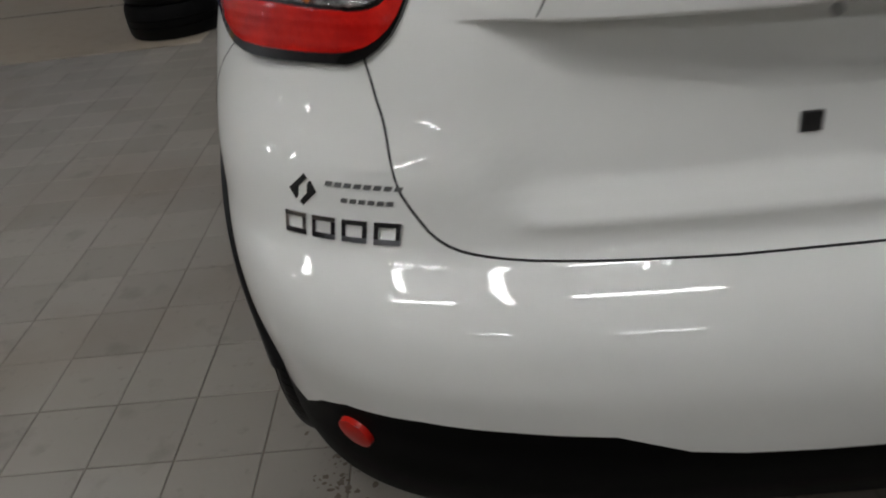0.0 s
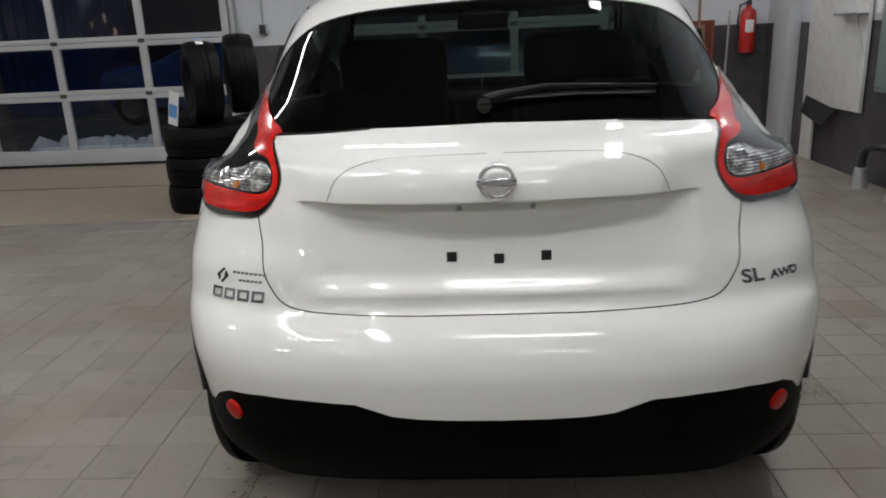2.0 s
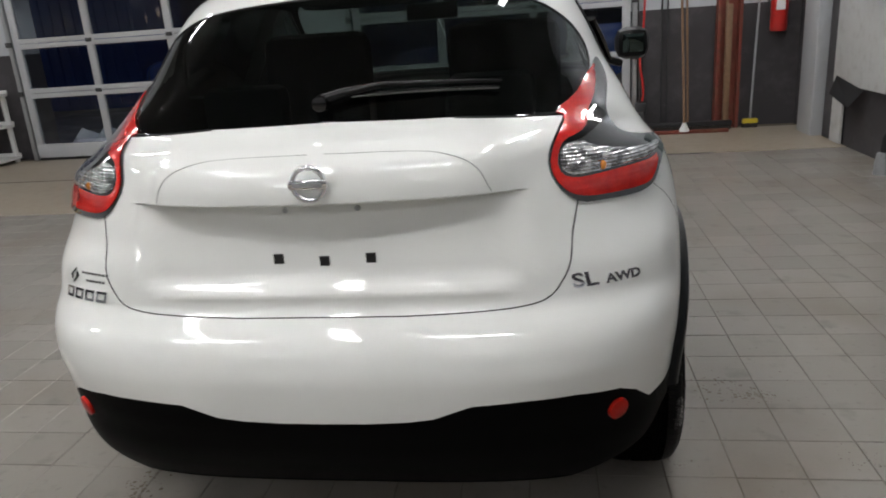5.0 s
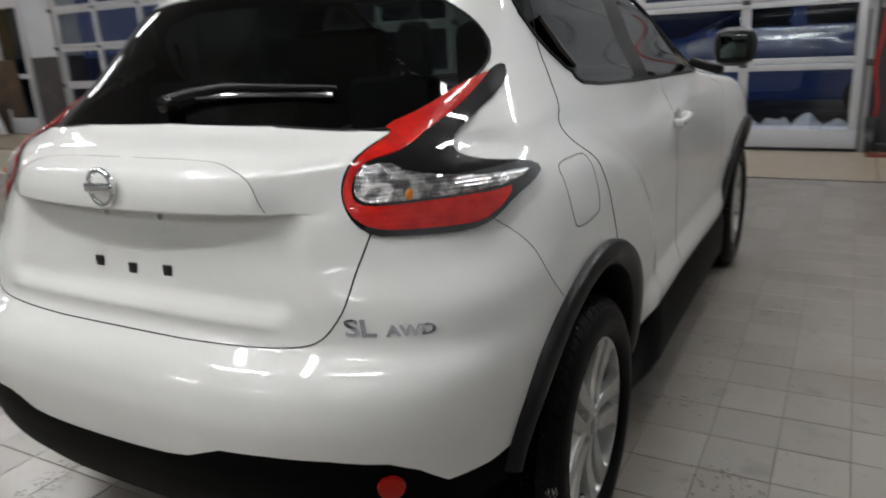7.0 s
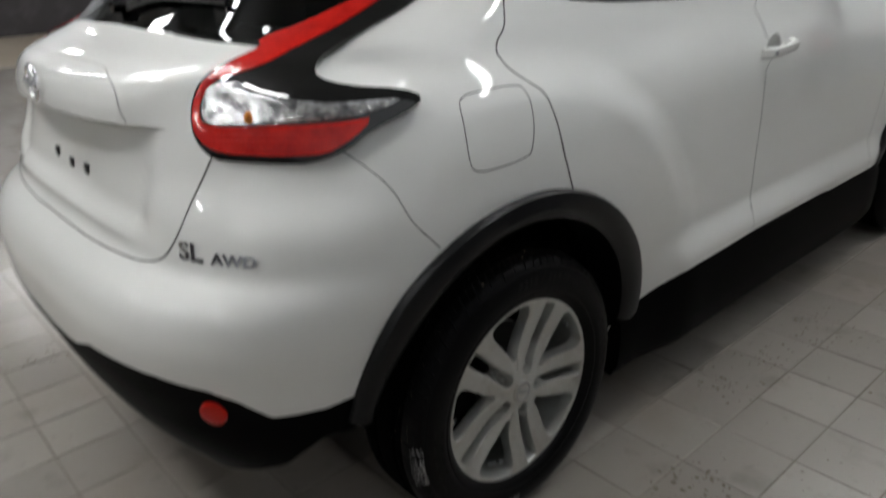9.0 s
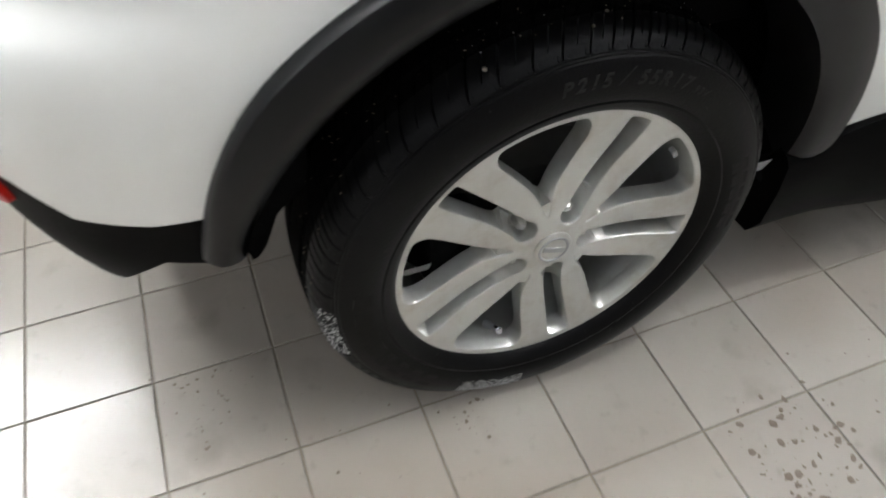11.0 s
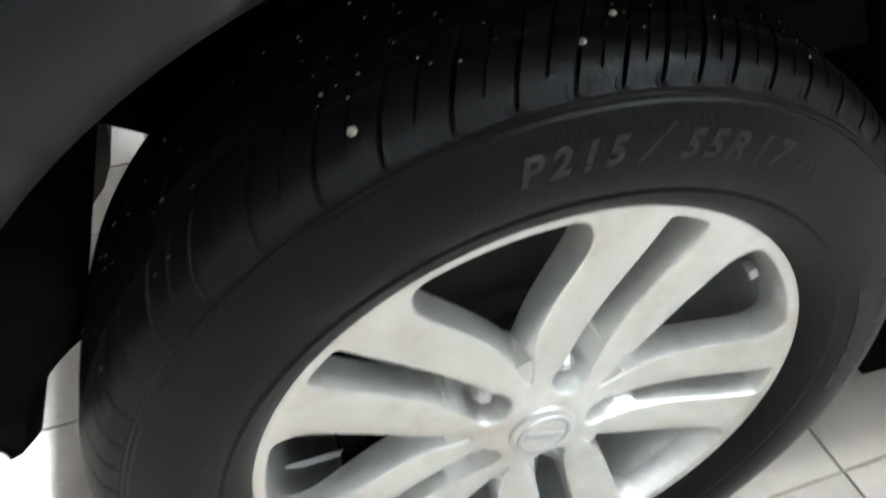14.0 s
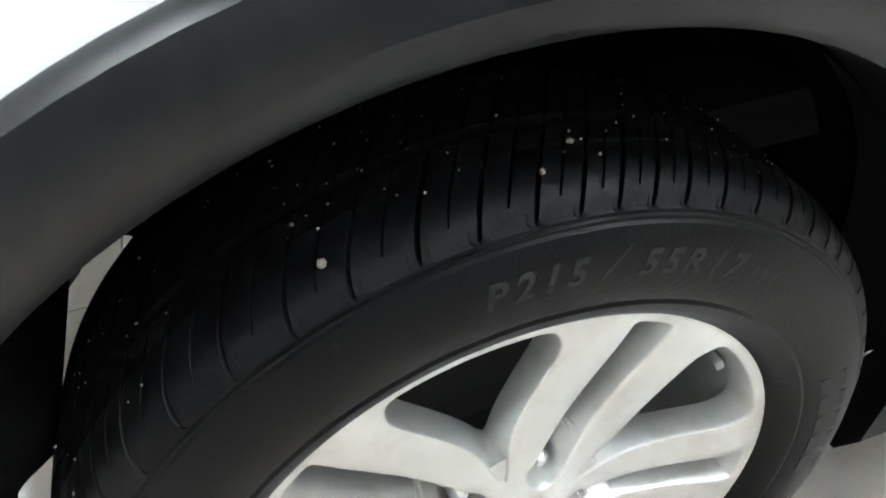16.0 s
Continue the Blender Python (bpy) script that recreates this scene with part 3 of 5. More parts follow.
TAILGAP = X((0, .735), (.19, .735), (.34, .738), (.456, .743), (.513, .756), (.545, .80), (.566, .885), (.578, .95))
WHITEEDGE = X((0, .512), (.10, .513), (.19, .517), (.25, .524), (.29, .538), (.335, .553), (.45, .557), (.56, .556), (.66, .543), (.70, .520), (.735, .478)) + Y((-.52, .480), (-.475, .482), (-.44, .490), (-.40, .50))
VALANCEFOOT = Y((-.60, .281), (-.54, .355), (-.48, .415), (-.37, .412), (-.30, .41))
BACKGLASS = X((0, 1.143), (.30, 1.138), (.552, 1.121), (.592, 1.152), (.622, 1.20), (.630, 1.24), (.614, 1.285), (.568, 1.342), (.475, 1.399), (.31, 1.426), (0, 1.438))
REARDOOR = Y((.19, 1.37), (.12, 1.25), (.074, 1.168), (.047, 1.11), (.08, 1.03), (.109, .915), (.15, .776))
DOORSPLIT = Y((1.13, 1.105), (1.10, 1.0), (1.08, .90), (1.075, .744), (1.062, .55), (1.055, .42))
FENDERSPLIT = Y((1.98, 1.04), (2.02, .92), (2.0, .7), (1.96, .5), (1.94, .37))
BUMPERSPLIT = Y((-.362, .956), (-.30, .868), (-.228, .755))
SILLEDGE = Y((.470, .335), (.52, .365), (.65, .396), (1.08, .41), (1.57, .408), (1.9, .375), (2.15, .33), (2.3, .31))
SIDEGLASS_OUT = Y((.10, 1.368), (.155, 1.262), (.235, 1.185), (.315, 1.152), (.84, 1.124), (1.45, 1.10), (1.86, 1.085), (1.50, 1.26), (1.12, 1.425), (1.04, 1.450), (.72, 1.455), (.30, 1.435), (.15, 1.40))
FUEL = Y((-.145, .905), (-.138, 1.003), (-.112, 1.020), (.030, 1.020), (.048, 1.005), (.030, .895), (.012, .878), (-.13, .876))
LAMP = X((.585, .942), (.548, .966), (.522, 1.0), (.512, 1.03), (.515, 1.06), (.53, 1.09), (.554, 1.124)) + Y((-.242, 1.166), (-.092, 1.224), (-.046, 1.232), (-.056, 1.210), (-.113, 1.180), (-.238, 1.136), (-.312, 1.108), (-.346, 1.088), (-.352, 1.072), (-.323, 1.058), (-.235, 1.045), (-.203, 1.027), (-.245, 1.009), (-.314, .987), (-.363, .956), (-.393, .943), (-.43, .936), (-.498, .940))
LAMPRED = (Y((-.100, 1.219), (-.201, 1.193), (-.298, 1.156), (-.378, 1.128)) + X((.557, 1.117), (.535, 1.086), (.520, 1.058), (.516, 1.03), (.525, 1.0), (.549, .973), (.580, .957), (.621, .951))
           + Y((-.409, .949), (-.372, .959), (-.300, 1.008), (-.344, 1.003), (-.394, 1.003), (-.450, 1.001)) + X((.622, .999), (.570, .996), (.542, 1.005), (.531, 1.030), (.535, 1.056), (.548, 1.076))
           + Y((-.436, 1.085), (-.395, 1.098), (-.334, 1.120), (-.256, 1.149), (-.185, 1.180), (-.128, 1.205)))
LAMPCLEAR = X((.540, 1.064), (.586, 1.071)) + Y((-.453, 1.058), (-.432, 1.046), (-.380, 1.036), (-.334, 1.032), (-.240, 1.031), (-.273, 1.020), (-.341, 1.008), (-.388, 1.008), (-.450, 1.006)) + X((.621, 1.004), (.572, 1.001), (.546, 1.010), (.536, 1.031))


def circle_on(cy, r, a0=0, a1=360, n=72):
    return [on_flank(cy + r * math.cos(radians(a)), .325 + r * math.sin(radians(a))) for a in np.linspace(a0, a1, n) if .28 < .325 + r * math.sin(radians(a))]


def skin_panels():
    """Cut the right half of the shell along its panel lines. Returns the panels as lists of flat triangles."""
    from mathutils.geometry import delaunay_2d_cdt
    zs = sorted(set(np.round(np.concatenate([np.arange(.28, 1.4801, .0133), [.984, .987, .9885, .990, .992, .996, 1.48]]), 4)))
    us = []
    for k in np.linspace(0, 1, 34):
        us.append(math.asin((k * math.sin(math.pi / 4) ** (1 / 1.6)) ** 1.6) / (math.pi / 2))
    for k in np.linspace(0, 1, 34)[1:]:
        us.append(math.acos(((1 - k) * math.cos(math.pi / 4) ** (1 / 1.6)) ** 1.6) / (math.pi / 2))
    us += list(np.linspace(1, 2, 90)[1:]) + list(np.linspace(2, 3, 26)[1:])
    pts = [Vector((flat_of(u), z)) for z in zs for u in us]
    edges = []

    def keep(line, closed=False):
        line = dense(line, .012, closed)
        at = len(pts)
        pts.extend(Vector(p) for p in line)
        edges.extend((at + i, at + i + 1) for i in range(len(line) - 1))
        if closed:
            edges.append((at + len(line) - 1, at))
        return line

    tail, white, glassl = line_on(TAILGAP), line_on(WHITEEDGE), line_on(BACKGLASS)
    rear_door, split, fender, side = line_on(REARDOOR), line_on(DOORSPLIT), line_on(FENDERSPLIT), rounded(line_on(SIDEGLASS_OUT), 1)
    bump, sill, foot = line_on(BUMPERSPLIT), line_on(SILLEDGE), line_on(VALANCEFOOT)
    for l in (tail, white, glassl, rear_door, split, fender, bump, sill, foot):
        keep(l)
    side = keep(side, True)
    arch = [circle_on(0, .43), circle_on(2.53, .43)]
    for a in arch:
        keep(a)
    pts2, _, faces, _, _, _ = delaunay_2d_cdt(pts, edges, [], 0, 1e-4)
    top = line_on(X((.62, 1.10), (.655, 1.2), (.66, 1.26), (.60, 1.36), (.50, 1.42), (.33, 1.445), (0, 1.452)))
    zones = [
        ("rear_window", [(-.1, 1.143)] + glassl + [(-.1, 1.438)]),
        ("side_window", side),
        ("tailgate", [(-.1, .735)] + tail + line_on(X((.57, 1.05))) + top + [(-.1, 1.452)]),
        ("valance_cut", line_on(VALANCEFOOT) + [on_flank(-.2, .41), on_flank(-.2, .2)]),
        ("valance", [(-.1, .2), (-.1, .512)] + white + [on_flank(-.3, .50), on_flank(-.3, .2)]),
        ("rear_bumper", [(-.1, .735)] + tail + bump + [on_flank(-.228, .4), on_flank(-.228, .281), (-.1, .281)]),
        ("sill_cut", [on_flank(.3, .2)] + sill + [on_flank(2.3, .2)]),
        ("rear_door", rear_door + [on_flank(.2, .5), on_flank(.4, .3)] + sill[:4] + split[::-1] + [on_flank(1.13, 1.16), on_flank(1.0, 1.465), on_flank(.3, 1.46)]),
        ("front_door", split + sill[4:7] + fender[::-1] + [on_flank(1.9, 1.09), on_flank(1.04, 1.46), on_flank(1.0, 1.40)]),
        ("windscreen", [(flat_of(2.12), 1.09), (flat_of(3) + .1, 1.09), (flat_of(3) + .1, 1.46), (flat_of(2.16), 1.46)]),
    ]
    panels = {}
    for f in faces:
        c = (sum(pts2[i][0] for i in f) / 3, sum(pts2[i][1] for i in f) / 3)
        if any(inside(c, a + [on_flank(cy + .4, .2), on_flank(cy - .4, .2)]) for a, cy in zip(arch, (0, 2.53))):
            continue
        name = next((k for k, poly in zones if inside(c, poly)), None)
        if name is None:
            name = "front_body" if u_of(c[0]) > u_from_y(1.4, c[1]) else "quarter_panel"
        if name.endswith("_cut"):
            continue
        panels.setdefault(name, []).append(tuple(f))
    return pts2, panels



def panel_mesh(name, pts, faces, sides, mat, parent, label="", lift=0.0):
    """One panel as a mesh with the shell's own normals."""
    verts, normals, tris = [], [], []
    for side in sides:
        index = {}
        for f in faces:
            t = []
            for i in f:
                if i not in index:
                    p, n = lifted(pts[i][0], pts[i][1], lift, side)
                    index[i] = len(verts)
                    verts.append(p)
                    normals.append(n)
                t.append(index[i])
            a, b, c = (verts[k] for k in t)
            m = normals[t[0]] + normals[t[1]] + normals[t[2]]
            tris.append(t if (b - a).cross(c - a).dot(m) > 0 else t[::-1])
    me = bpy.data.meshes.new(name)
    me.from_pydata(verts, [], tris)
    me.shade_smooth()
    me.normals_split_custom_set_from_vertices(normals)
    me.materials.append(mat)
    ob = new(name, me)
    ob.parent = parent
    if label:
        ob["label"] = label
    return ob


def patch(name, outline, lift, base, mat, parent, side=1, label="", grid=.012, dome=0.0, bulge=0.0):
    """A piece that follows the shell inside an unrolled outline, raised by lift, with walls down to base."""
    from mathutils.geometry import delaunay_2d_cdt
    line = dense(outline, .008, True)
    lo, hi = [min(p[k] for p in line) for k in (0, 1)], [max(p[k] for p in line) for k in (0, 1)]
    pts = [Vector(p) for p in line]
    edges = [(i, (i + 1) % len(line)) for i in range(len(line))]
    for a in np.arange(lo[0], hi[0], grid):
        for b in np.arange(lo[1], hi[1], grid):
            if inside((a, b), line) and min(math.dist((a, b), p) for p in line) > grid * .4:
                pts.append(Vector((a, b)))
    pts, _, faces, _, _, _ = delaunay_2d_cdt(pts, edges, [], 1, 1e-5)
    ring = [Vector(p) for p in line]
    bm = bmesh.new()
    top = []
    for p in pts:
        d = min(1, min((p - q).length for q in ring) / .02) if dome else 0
        q = lifted(p[0], p[1], lift + dome * math.sqrt(max(0, 1 - (1 - d) ** 2)), side)[0]
        if bulge:
            q.x += side * bulge * step(-.50, -.36, q.y) * step(-.12, -.24, q.y) * step(1.085, 1.045, q.z)
        top.append(bm.verts.new(q))
    for f in faces:
        bm.faces.new([top[i] for i in f])
    bm.edges.ensure_lookup_table()
    low = {}
    for e in [e for e in bm.edges if len(e.link_faces) == 1]:
        quad = list(e.verts)
        for v in e.verts:
            if v not in low:
                p = pts[top.index(v)]
                low[v] = bm.verts.new(lifted(p[0], p[1], base, side)[0])
        bm.faces.new((quad[0], quad[1], low[quad[1]], low[quad[0]]))
    bmesh.ops.recalc_face_normals(bm, faces=bm.faces)
    return part(name, bm, mat, parent, label)


def seam(name, outline, parent, side=1, r=.0019, closed=False, mat=None, lift=-.0004):
    """A dark panel gap along an unrolled line."""
    pts = [lifted(w, z, lift, side)[0] for w, z in dense(outline, .02, closed)]
    return part(name, sweep(pts, r, 6, closed=closed), mat or GAP, parent)


car = thing("hatchback_car", (0, 0, 0), "white compact crossover car parked on the tiled workshop floor", "car")
SKIN, PANELS = skin_panels()
LABELS = {"tailgate": (PAINT, (1, -1), "white tailgate with a recessed plate area"), "rear_bumper": (PAINT, (1, -1), "white bumper"),
          "valance": (VALANCE, (1, -1), "black plastic lower bumper"), "rear_window": (TINTED, (1, -1), "dark tinted glass"),
          "windscreen": (WINDSCREEN, (1, -1), ""), "front_body": (PAINT, (1, -1), "")}
for key, (mat, sides, label) in LABELS.items():
    panel_mesh(key, SKIN, PANELS[key], sides, mat, car, label)
for key in ("rear_door", "front_door", "quarter_panel"):
    for side in (1, -1):
        panel_mesh(key, SKIN, PANELS[key], (side,), PAINT, car)
        panel_mesh("interior_trim", SKIN, [f for f in PANELS[key] if min(SKIN[i][1] for i in f) > .55], (side,), CLOTH, car, "dark inner trim", -.014)
for side in (1, -1):
    three = {"side_window": [], "window_pillar": []}
    for f in PANELS["side_window"]:
        y = lifted(sum(SKIN[i][0] for i in f) / 3, sum(SKIN[i][1] for i in f) / 3)[0].y
        three["window_pillar" if .80 < y < .97 else "side_window"].append(f)
    panel_mesh("side_window", SKIN, three["side_window"], (side,), SIDEGLASS, car, "clear glass")
    panel_mesh("window_pillar", SKIN, three["window_pillar"], (side,), MATTBLACK, car, "black window pillar")


def roof(drop=0.0):
    bm = bmesh.new()
    us = list(np.linspace(0, 1, 30)) + list(np.linspace(1, 2, 30)[1:]) + list(np.linspace(2, 3, 16)[1:])
    ring = [Vector(skin(u, 1.48)) for u in us]
    ring = ring + [Vector((-p.x, p.y, p.z)) for p in ring[-2:0:-1]]
    rows = []
    for k in np.linspace(1, .02, 16):
        rows.append([bm.verts.new((p.x * k, .55 + (p.y - .55) * k, 1.48 - drop + .075 * (1 - k ** 2.3))) for p in ring])
    for a, b in zip(rows, rows[1:]):
        for i in range(len(ring)):
            bm.faces.new((a[i], a[(i + 1) % len(ring)], b[(i + 1) % len(ring)], b[i]))
    bm.faces.new(rows[-1])
    bmesh.ops.recalc_face_normals(bm, faces=bm.faces)
    return bm


part("roof", roof(), PAINT, car)
part("headlining", roof(.03), CLOTH, car, "dark roof lining")

for side in (1, -1):
    seam("door_gap", curved(line_on(REARDOOR), 3), car, side)
    seam("door_gap", line_on(DOORSPLIT), car, side, r=.0011)
    seam("door_gap", line_on(FENDERSPLIT), car, side, r=.0009)
    seam("bumper_gap", line_on(BUMPERSPLIT), car, side, r=.0011)
    seam("tailgate_gap", curved(line_on(TAILGAP[1:]), 2), car, side, r=.0019)
    seam("window_seal", rounded(line_on(SIDEGLASS_OUT), 1), car, side, r=.006, closed=True, mat=MATTBLACK)
    seam("roof_moulding", line_on(Y((.12, 1.445), (.4, 1.468), (.8, 1.474), (1.05, 1.470))), car, side, r=.005, mat=BLACKTRIM)
seam("tailgate_gap", [(0.0, .735), on_tail(.19, .735)], car, 1, r=.0019)
seam("tailgate_gap", [(0.0, .735), on_tail(.19, .735)], car, -1, r=.0019)
seam("fuel_flap_gap", rounded(line_on(FUEL), 2), car, 1, r=.0013, closed=True)
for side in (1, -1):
    # grey line laid along the moulding's crease: its shadow put in as colour
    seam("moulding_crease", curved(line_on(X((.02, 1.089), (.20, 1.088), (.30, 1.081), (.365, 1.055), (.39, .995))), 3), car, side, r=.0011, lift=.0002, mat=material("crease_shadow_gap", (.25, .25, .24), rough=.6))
    seam("glass_seal", curved(line_on(BACKGLASS[1:]), 2), car, side, r=.0035)

# tail lamps, standing proud of the shoulder
DENT[0] = 0
for side in (1, -1):
    lamp = patch("tail_lamp", rounded(line_on(LAMP), 1), .006, -.006, DARKLENS, car, side, "red and clear boomerang tail lamp in a smoked housing", bulge=.018)
    patch("red_lens", rounded(line_on(LAMPRED), 1), .0075, .004, RED, lamp, side, "red boomerang lens", dome=.0018, bulge=.018)
    patch("clear_lens", rounded(line_on(LAMPCLEAR), 1), .0085, .004, REFLECTOR, lamp, side, "clear faceted lens", dome=.003, bulge=.018)
    c, n = lifted(*on_flank(-.465, 1.014), .010, side)
    bm = bmesh.new()
    bmesh.ops.create_icosphere(bm, subdivisions=3, radius=.012)
    bmesh.ops.scale(bm, vec=(.7, .7, .9), verts=bm.verts)
    bmesh.ops.translate(bm, vec=c, verts=bm.verts)
    part("amber_bulb", bm, AMBER, lamp, "amber turn signal bulb")
    p, n = lifted(*on_tail(.655, .489), .004, side)
    bm = lathe([(0, .006), (.018, .0055), (.026, .003), (.028, -.01)], steps=24, axis="y")
    bmesh.ops.rotate(bm, verts=bm.verts, cent=(0, 0, 0), matrix=Vector((0, 1, 0)).rotation_difference(n).to_matrix())
    bmesh.ops.translate(bm, vec=p, verts=bm.verts)
    part("reflector", bm, DEEPRED, car, "round red bumper reflector")

DENT[0] = 1


# wheel-arch flares
def flare(cy, a0, a1, side):
    bm = bmesh.new()
    rows = []
    for a in np.linspace(a0, a1, 61):
        ca, sa = math.cos(radians(a)), math.sin(radians(a))
        row = []
        for r, lift in ((.478, -.004), (.479, .012), (.474, .020), (.462, .023), (.442, .025), (.424, .022), (.411, .016), (.403, .009), (.400, -.008), (.401, -.05), (.406, -.10)):
            r += (.014 * max(0, sa) ** 3) if r < .44 else 0
            r -= .028 * step(130, 168, a) * step(.42, .478, r) if cy == 0 else 0
            y, z = cy + r * ca, max(.281, .325 + r * sa)
            ya, za = cy + max(r, .42) * ca, max(.281, .325 + max(r, .42) * sa)
            w, zz = on_flank(ya, za)
            x = skin(u_of(w), zz)[0]
            row.append(bm.verts.new(((x + lift) * side, y, .325 + r * sa)))
        rows.append(row)
    for a, b in zip(rows, rows[1:]):
        for i in range(len(a) - 1):
            bm.faces.new((a[i], a[i + 1], b[i + 1], b[i]))
    for row in (rows[0], rows[-1]):
        for i in range(len(row) // 2):
            bm.faces.new((row[i], row[i + 1], row[-2 - i], row[-1 - i])) if len({row[i], row[i + 1], row[-2 - i], row[-1 - i]}) == 4 else None
    bmesh.ops.recalc_face_normals(bm, faces=bm.faces)
    return bm


def arch_liner(cy, side, a0, a1):
    bm = bmesh.new()
    rows = []
    for a in np.linspace(a0, a1, 41):
        ca, sa = math.cos(radians(a)), math.sin(radians(a))
        rows.append([bm.verts.new((x * side, cy + r * ca, .325 + r * sa)) for x, r in ((.795, .406), (.77, .42), (.66, .425), (.60, .42), (.56, .36), (.55, .10))])
    for a, b in zip(rows, rows[1:]):
        for i in range(len(a) - 1):
            bm.faces.new((a[i], a[i + 1], b[i + 1], b[i]))
    return bm


GUARD = [(138, .396), (146, .352), (150, .338), (155, .332), (158, .343), (162, .356), (167, .361), (171, .367), (173, .378)]


def mud_guard(side):
    """A black flap behind the wheel whose middle reaches in close to the tread."""
    bm = bmesh.new()
    rows = []
    for a in np.linspace(138, 172, 29):
        inset, trim = .045 * step(162, 168, a), .02 * step(166, 172, a)
        ca, sa, r0 = math.cos(radians(a)), math.sin(radians(a)), float(np.interp(a, [p[0] for p in GUARD], [p[1] for p in GUARD]))
        rows.append([bm.verts.new((x * side, r * ca, .325 + r * sa)) for x, r in ((.835 - 1.3 * inset, .408 - trim), (.80 - .6 * inset, .402 - trim), (.775, r0 + .010), (.76, r0), (.36 + 7 * inset, r0), (.36 + 7 * inset, r0 + .012), (.79 - inset, .413 - trim))])
    for a, b in zip(rows, rows[1:]):
        for i in range(7):
            bm.faces.new((a[i], a[(i + 1) % 7], b[(i + 1) % 7], b[i]))
    bm.faces.new(rows[0])
    bm.faces.new(rows[-1])
    bmesh.ops.recalc_face_normals(bm, faces=bm.faces)
    return bm


for side in (1, -1):
    part("arch_flare", flare(0, -8, 165.5, side), PLASTIC, car, "dark grey plastic wheel-arch flare")
    part("arch_flare", flare(2.53, 8, 188, side), PLASTIC, car, "dark grey plastic wheel-arch flare")
    part("arch_liner", arch_liner(0, side, 0, 147), LINER, car)
    part("mud_guard", mud_guard(side), LINER, car, "black plastic guard behind the wheel")
    part("arch_liner", arch_liner(2.53, side, 5, 180), LINER, car)
    sill = [(.845, .40), (.855, .36), (.856, .28), (.850, .205), (.828, .165), (.60, .160), (.60, .36), (.80, .42)]
    bm = bmesh.new()
    rows = []
    for y in np.linspace(.40, 2.12, 40):
        w, zz = on_flank(y, .40)
        dx, dz = shell(u_of(w), .40).x - .842, .02 * step(.7, .4, y)
        rows.append([bm.verts.new(((x + (dx if x > .7 else 0)) * side, y, z + (0 if z < .3 else -3.2 * dz * step(.3, .42, z)))) for x, z in sill])
    for a, b in zip(rows, rows[1:]):
        for i in range(len(a)):
            bm.faces.new((a[i], a[(i + 1) % len(a)], b[(i + 1) % len(a)], b[i]))
    bm.faces.new(rows[0])
    bm.faces.new(rows[-1])
    bmesh.ops.recalc_face_normals(bm, faces=bm.faces)
    part("sill_cladding", bm, VALANCE, car, "black plastic sill")
part("underbody", box((0, 1.43, .30), (1.08, 3.22, .16), .03), LINER, car)
part("boot_pan", box((0, -.32, .60), (1.22, .60, .03), .01), LINER, car)
part("rear_axle", sweep([(-.62, 0, .32), (.62, 0, .32)], .035, 10), LINER, car)
part("cabin_floor", box((0, 1.2, .52), (1.35, 2.5, .06), .01), CLOTH, car)
part("muffler", sweep([(-.42, -.42, .36), (-.40, -.42, .36), (.30, -.42, .36), (.32, -.42, .36)], [.05, .085, .085, .05], 20, flat=1.5), STEEL, car, "dull steel muffler")
part("tail_pipe", sweep(curved([(.30, -.42, .36), (.42, -.42, .36), (.47, -.46, .35), (.48, -.60, .34)], 2), .024, 14), GALV, car, "pale steel tail pipe")
for x in (-.36, .36):
    bm = box((x, .78, .80), (.50, .16, .62), .06, (-14, 0, 0))
    box((x, .70, 1.14), (.42, .12, .40), .05, None, bm)
    part("front_seat", bm, CLOTH, car, "dark cloth seat")
    bm = box((x, .0, .80), (.56, .14, .56), .05, (-14, 0, 0))
    box((x, -.06, 1.14), (.25, .09, .14), .03, None, bm)
    part("rear_seat", bm, CLOTH, car, "dark cloth seat")
for x in (-.34, .34):
    part("sun_visor", box((x, 1.42, 1.468), (.52, .20, .055), .012), CLOTH, car)
part("cabin_mirror", box((0, 1.38, 1.40), (.24, .03, .075), .012), MATTBLACK, car, "black inside mirror")
part("dashboard", box((0, 1.85, .92), (1.30, .40, .22), .06), CLOTH, car)

# tailgate fittings
def bent(bm, side, w0, z0, lift, scale=1.0):
    """Lay a flat piece (x along the tail, y up) on the shell."""
    for v in bm.verts:
        a, b, h = v.co
        v.co = lifted(w0 + a * side * scale, z0 + b * scale, lift + h, side)[0] if side > 0 else lifted(w0 - a * scale, z0 + b * scale, lift + h, -1)[0]
    bmesh.ops.recalc_face_normals(bm, faces=bm.faces)
    return bm


emblem = part("emblem", sweep([(.0365 * math.cos(t), -.656, 1.038 + .0365 * math.sin(t)) for t in np.linspace(0, 2 * math.pi, 49)[:-1]], .0062, 12, closed=True), CHROME, car, "chrome ring badge")
part("emblem_bar", box((0, -.661, 1.038), (.089, .010, .020), .004), CHROME, emblem)
part("emblem_inset", box((0, -.6665, 1.038), (.066, .002, .009), .0006), GALV, emblem, "plain grey strip")
for x, z in ((-.106, .858), (.003, .851), (.112, .856)):
    p = lifted(*on_tail(abs(x), z), .002, 1 if x > 0 else -1)[0]
    part("mounting_pad", box((x, p.y, z), (.023, .006, .023), .001), STICKER, car, "small black square pad")
for x in (-.085, .085):
    p = lifted(*on_tail(abs(x), .966), .002, 1 if x > 0 else -1)[0]
    part("plate_screw", lathe([(0, -.003), (.006, -.002), (.0075, .003)], (x, p.y, .966), 16, "y"), GALV, car)

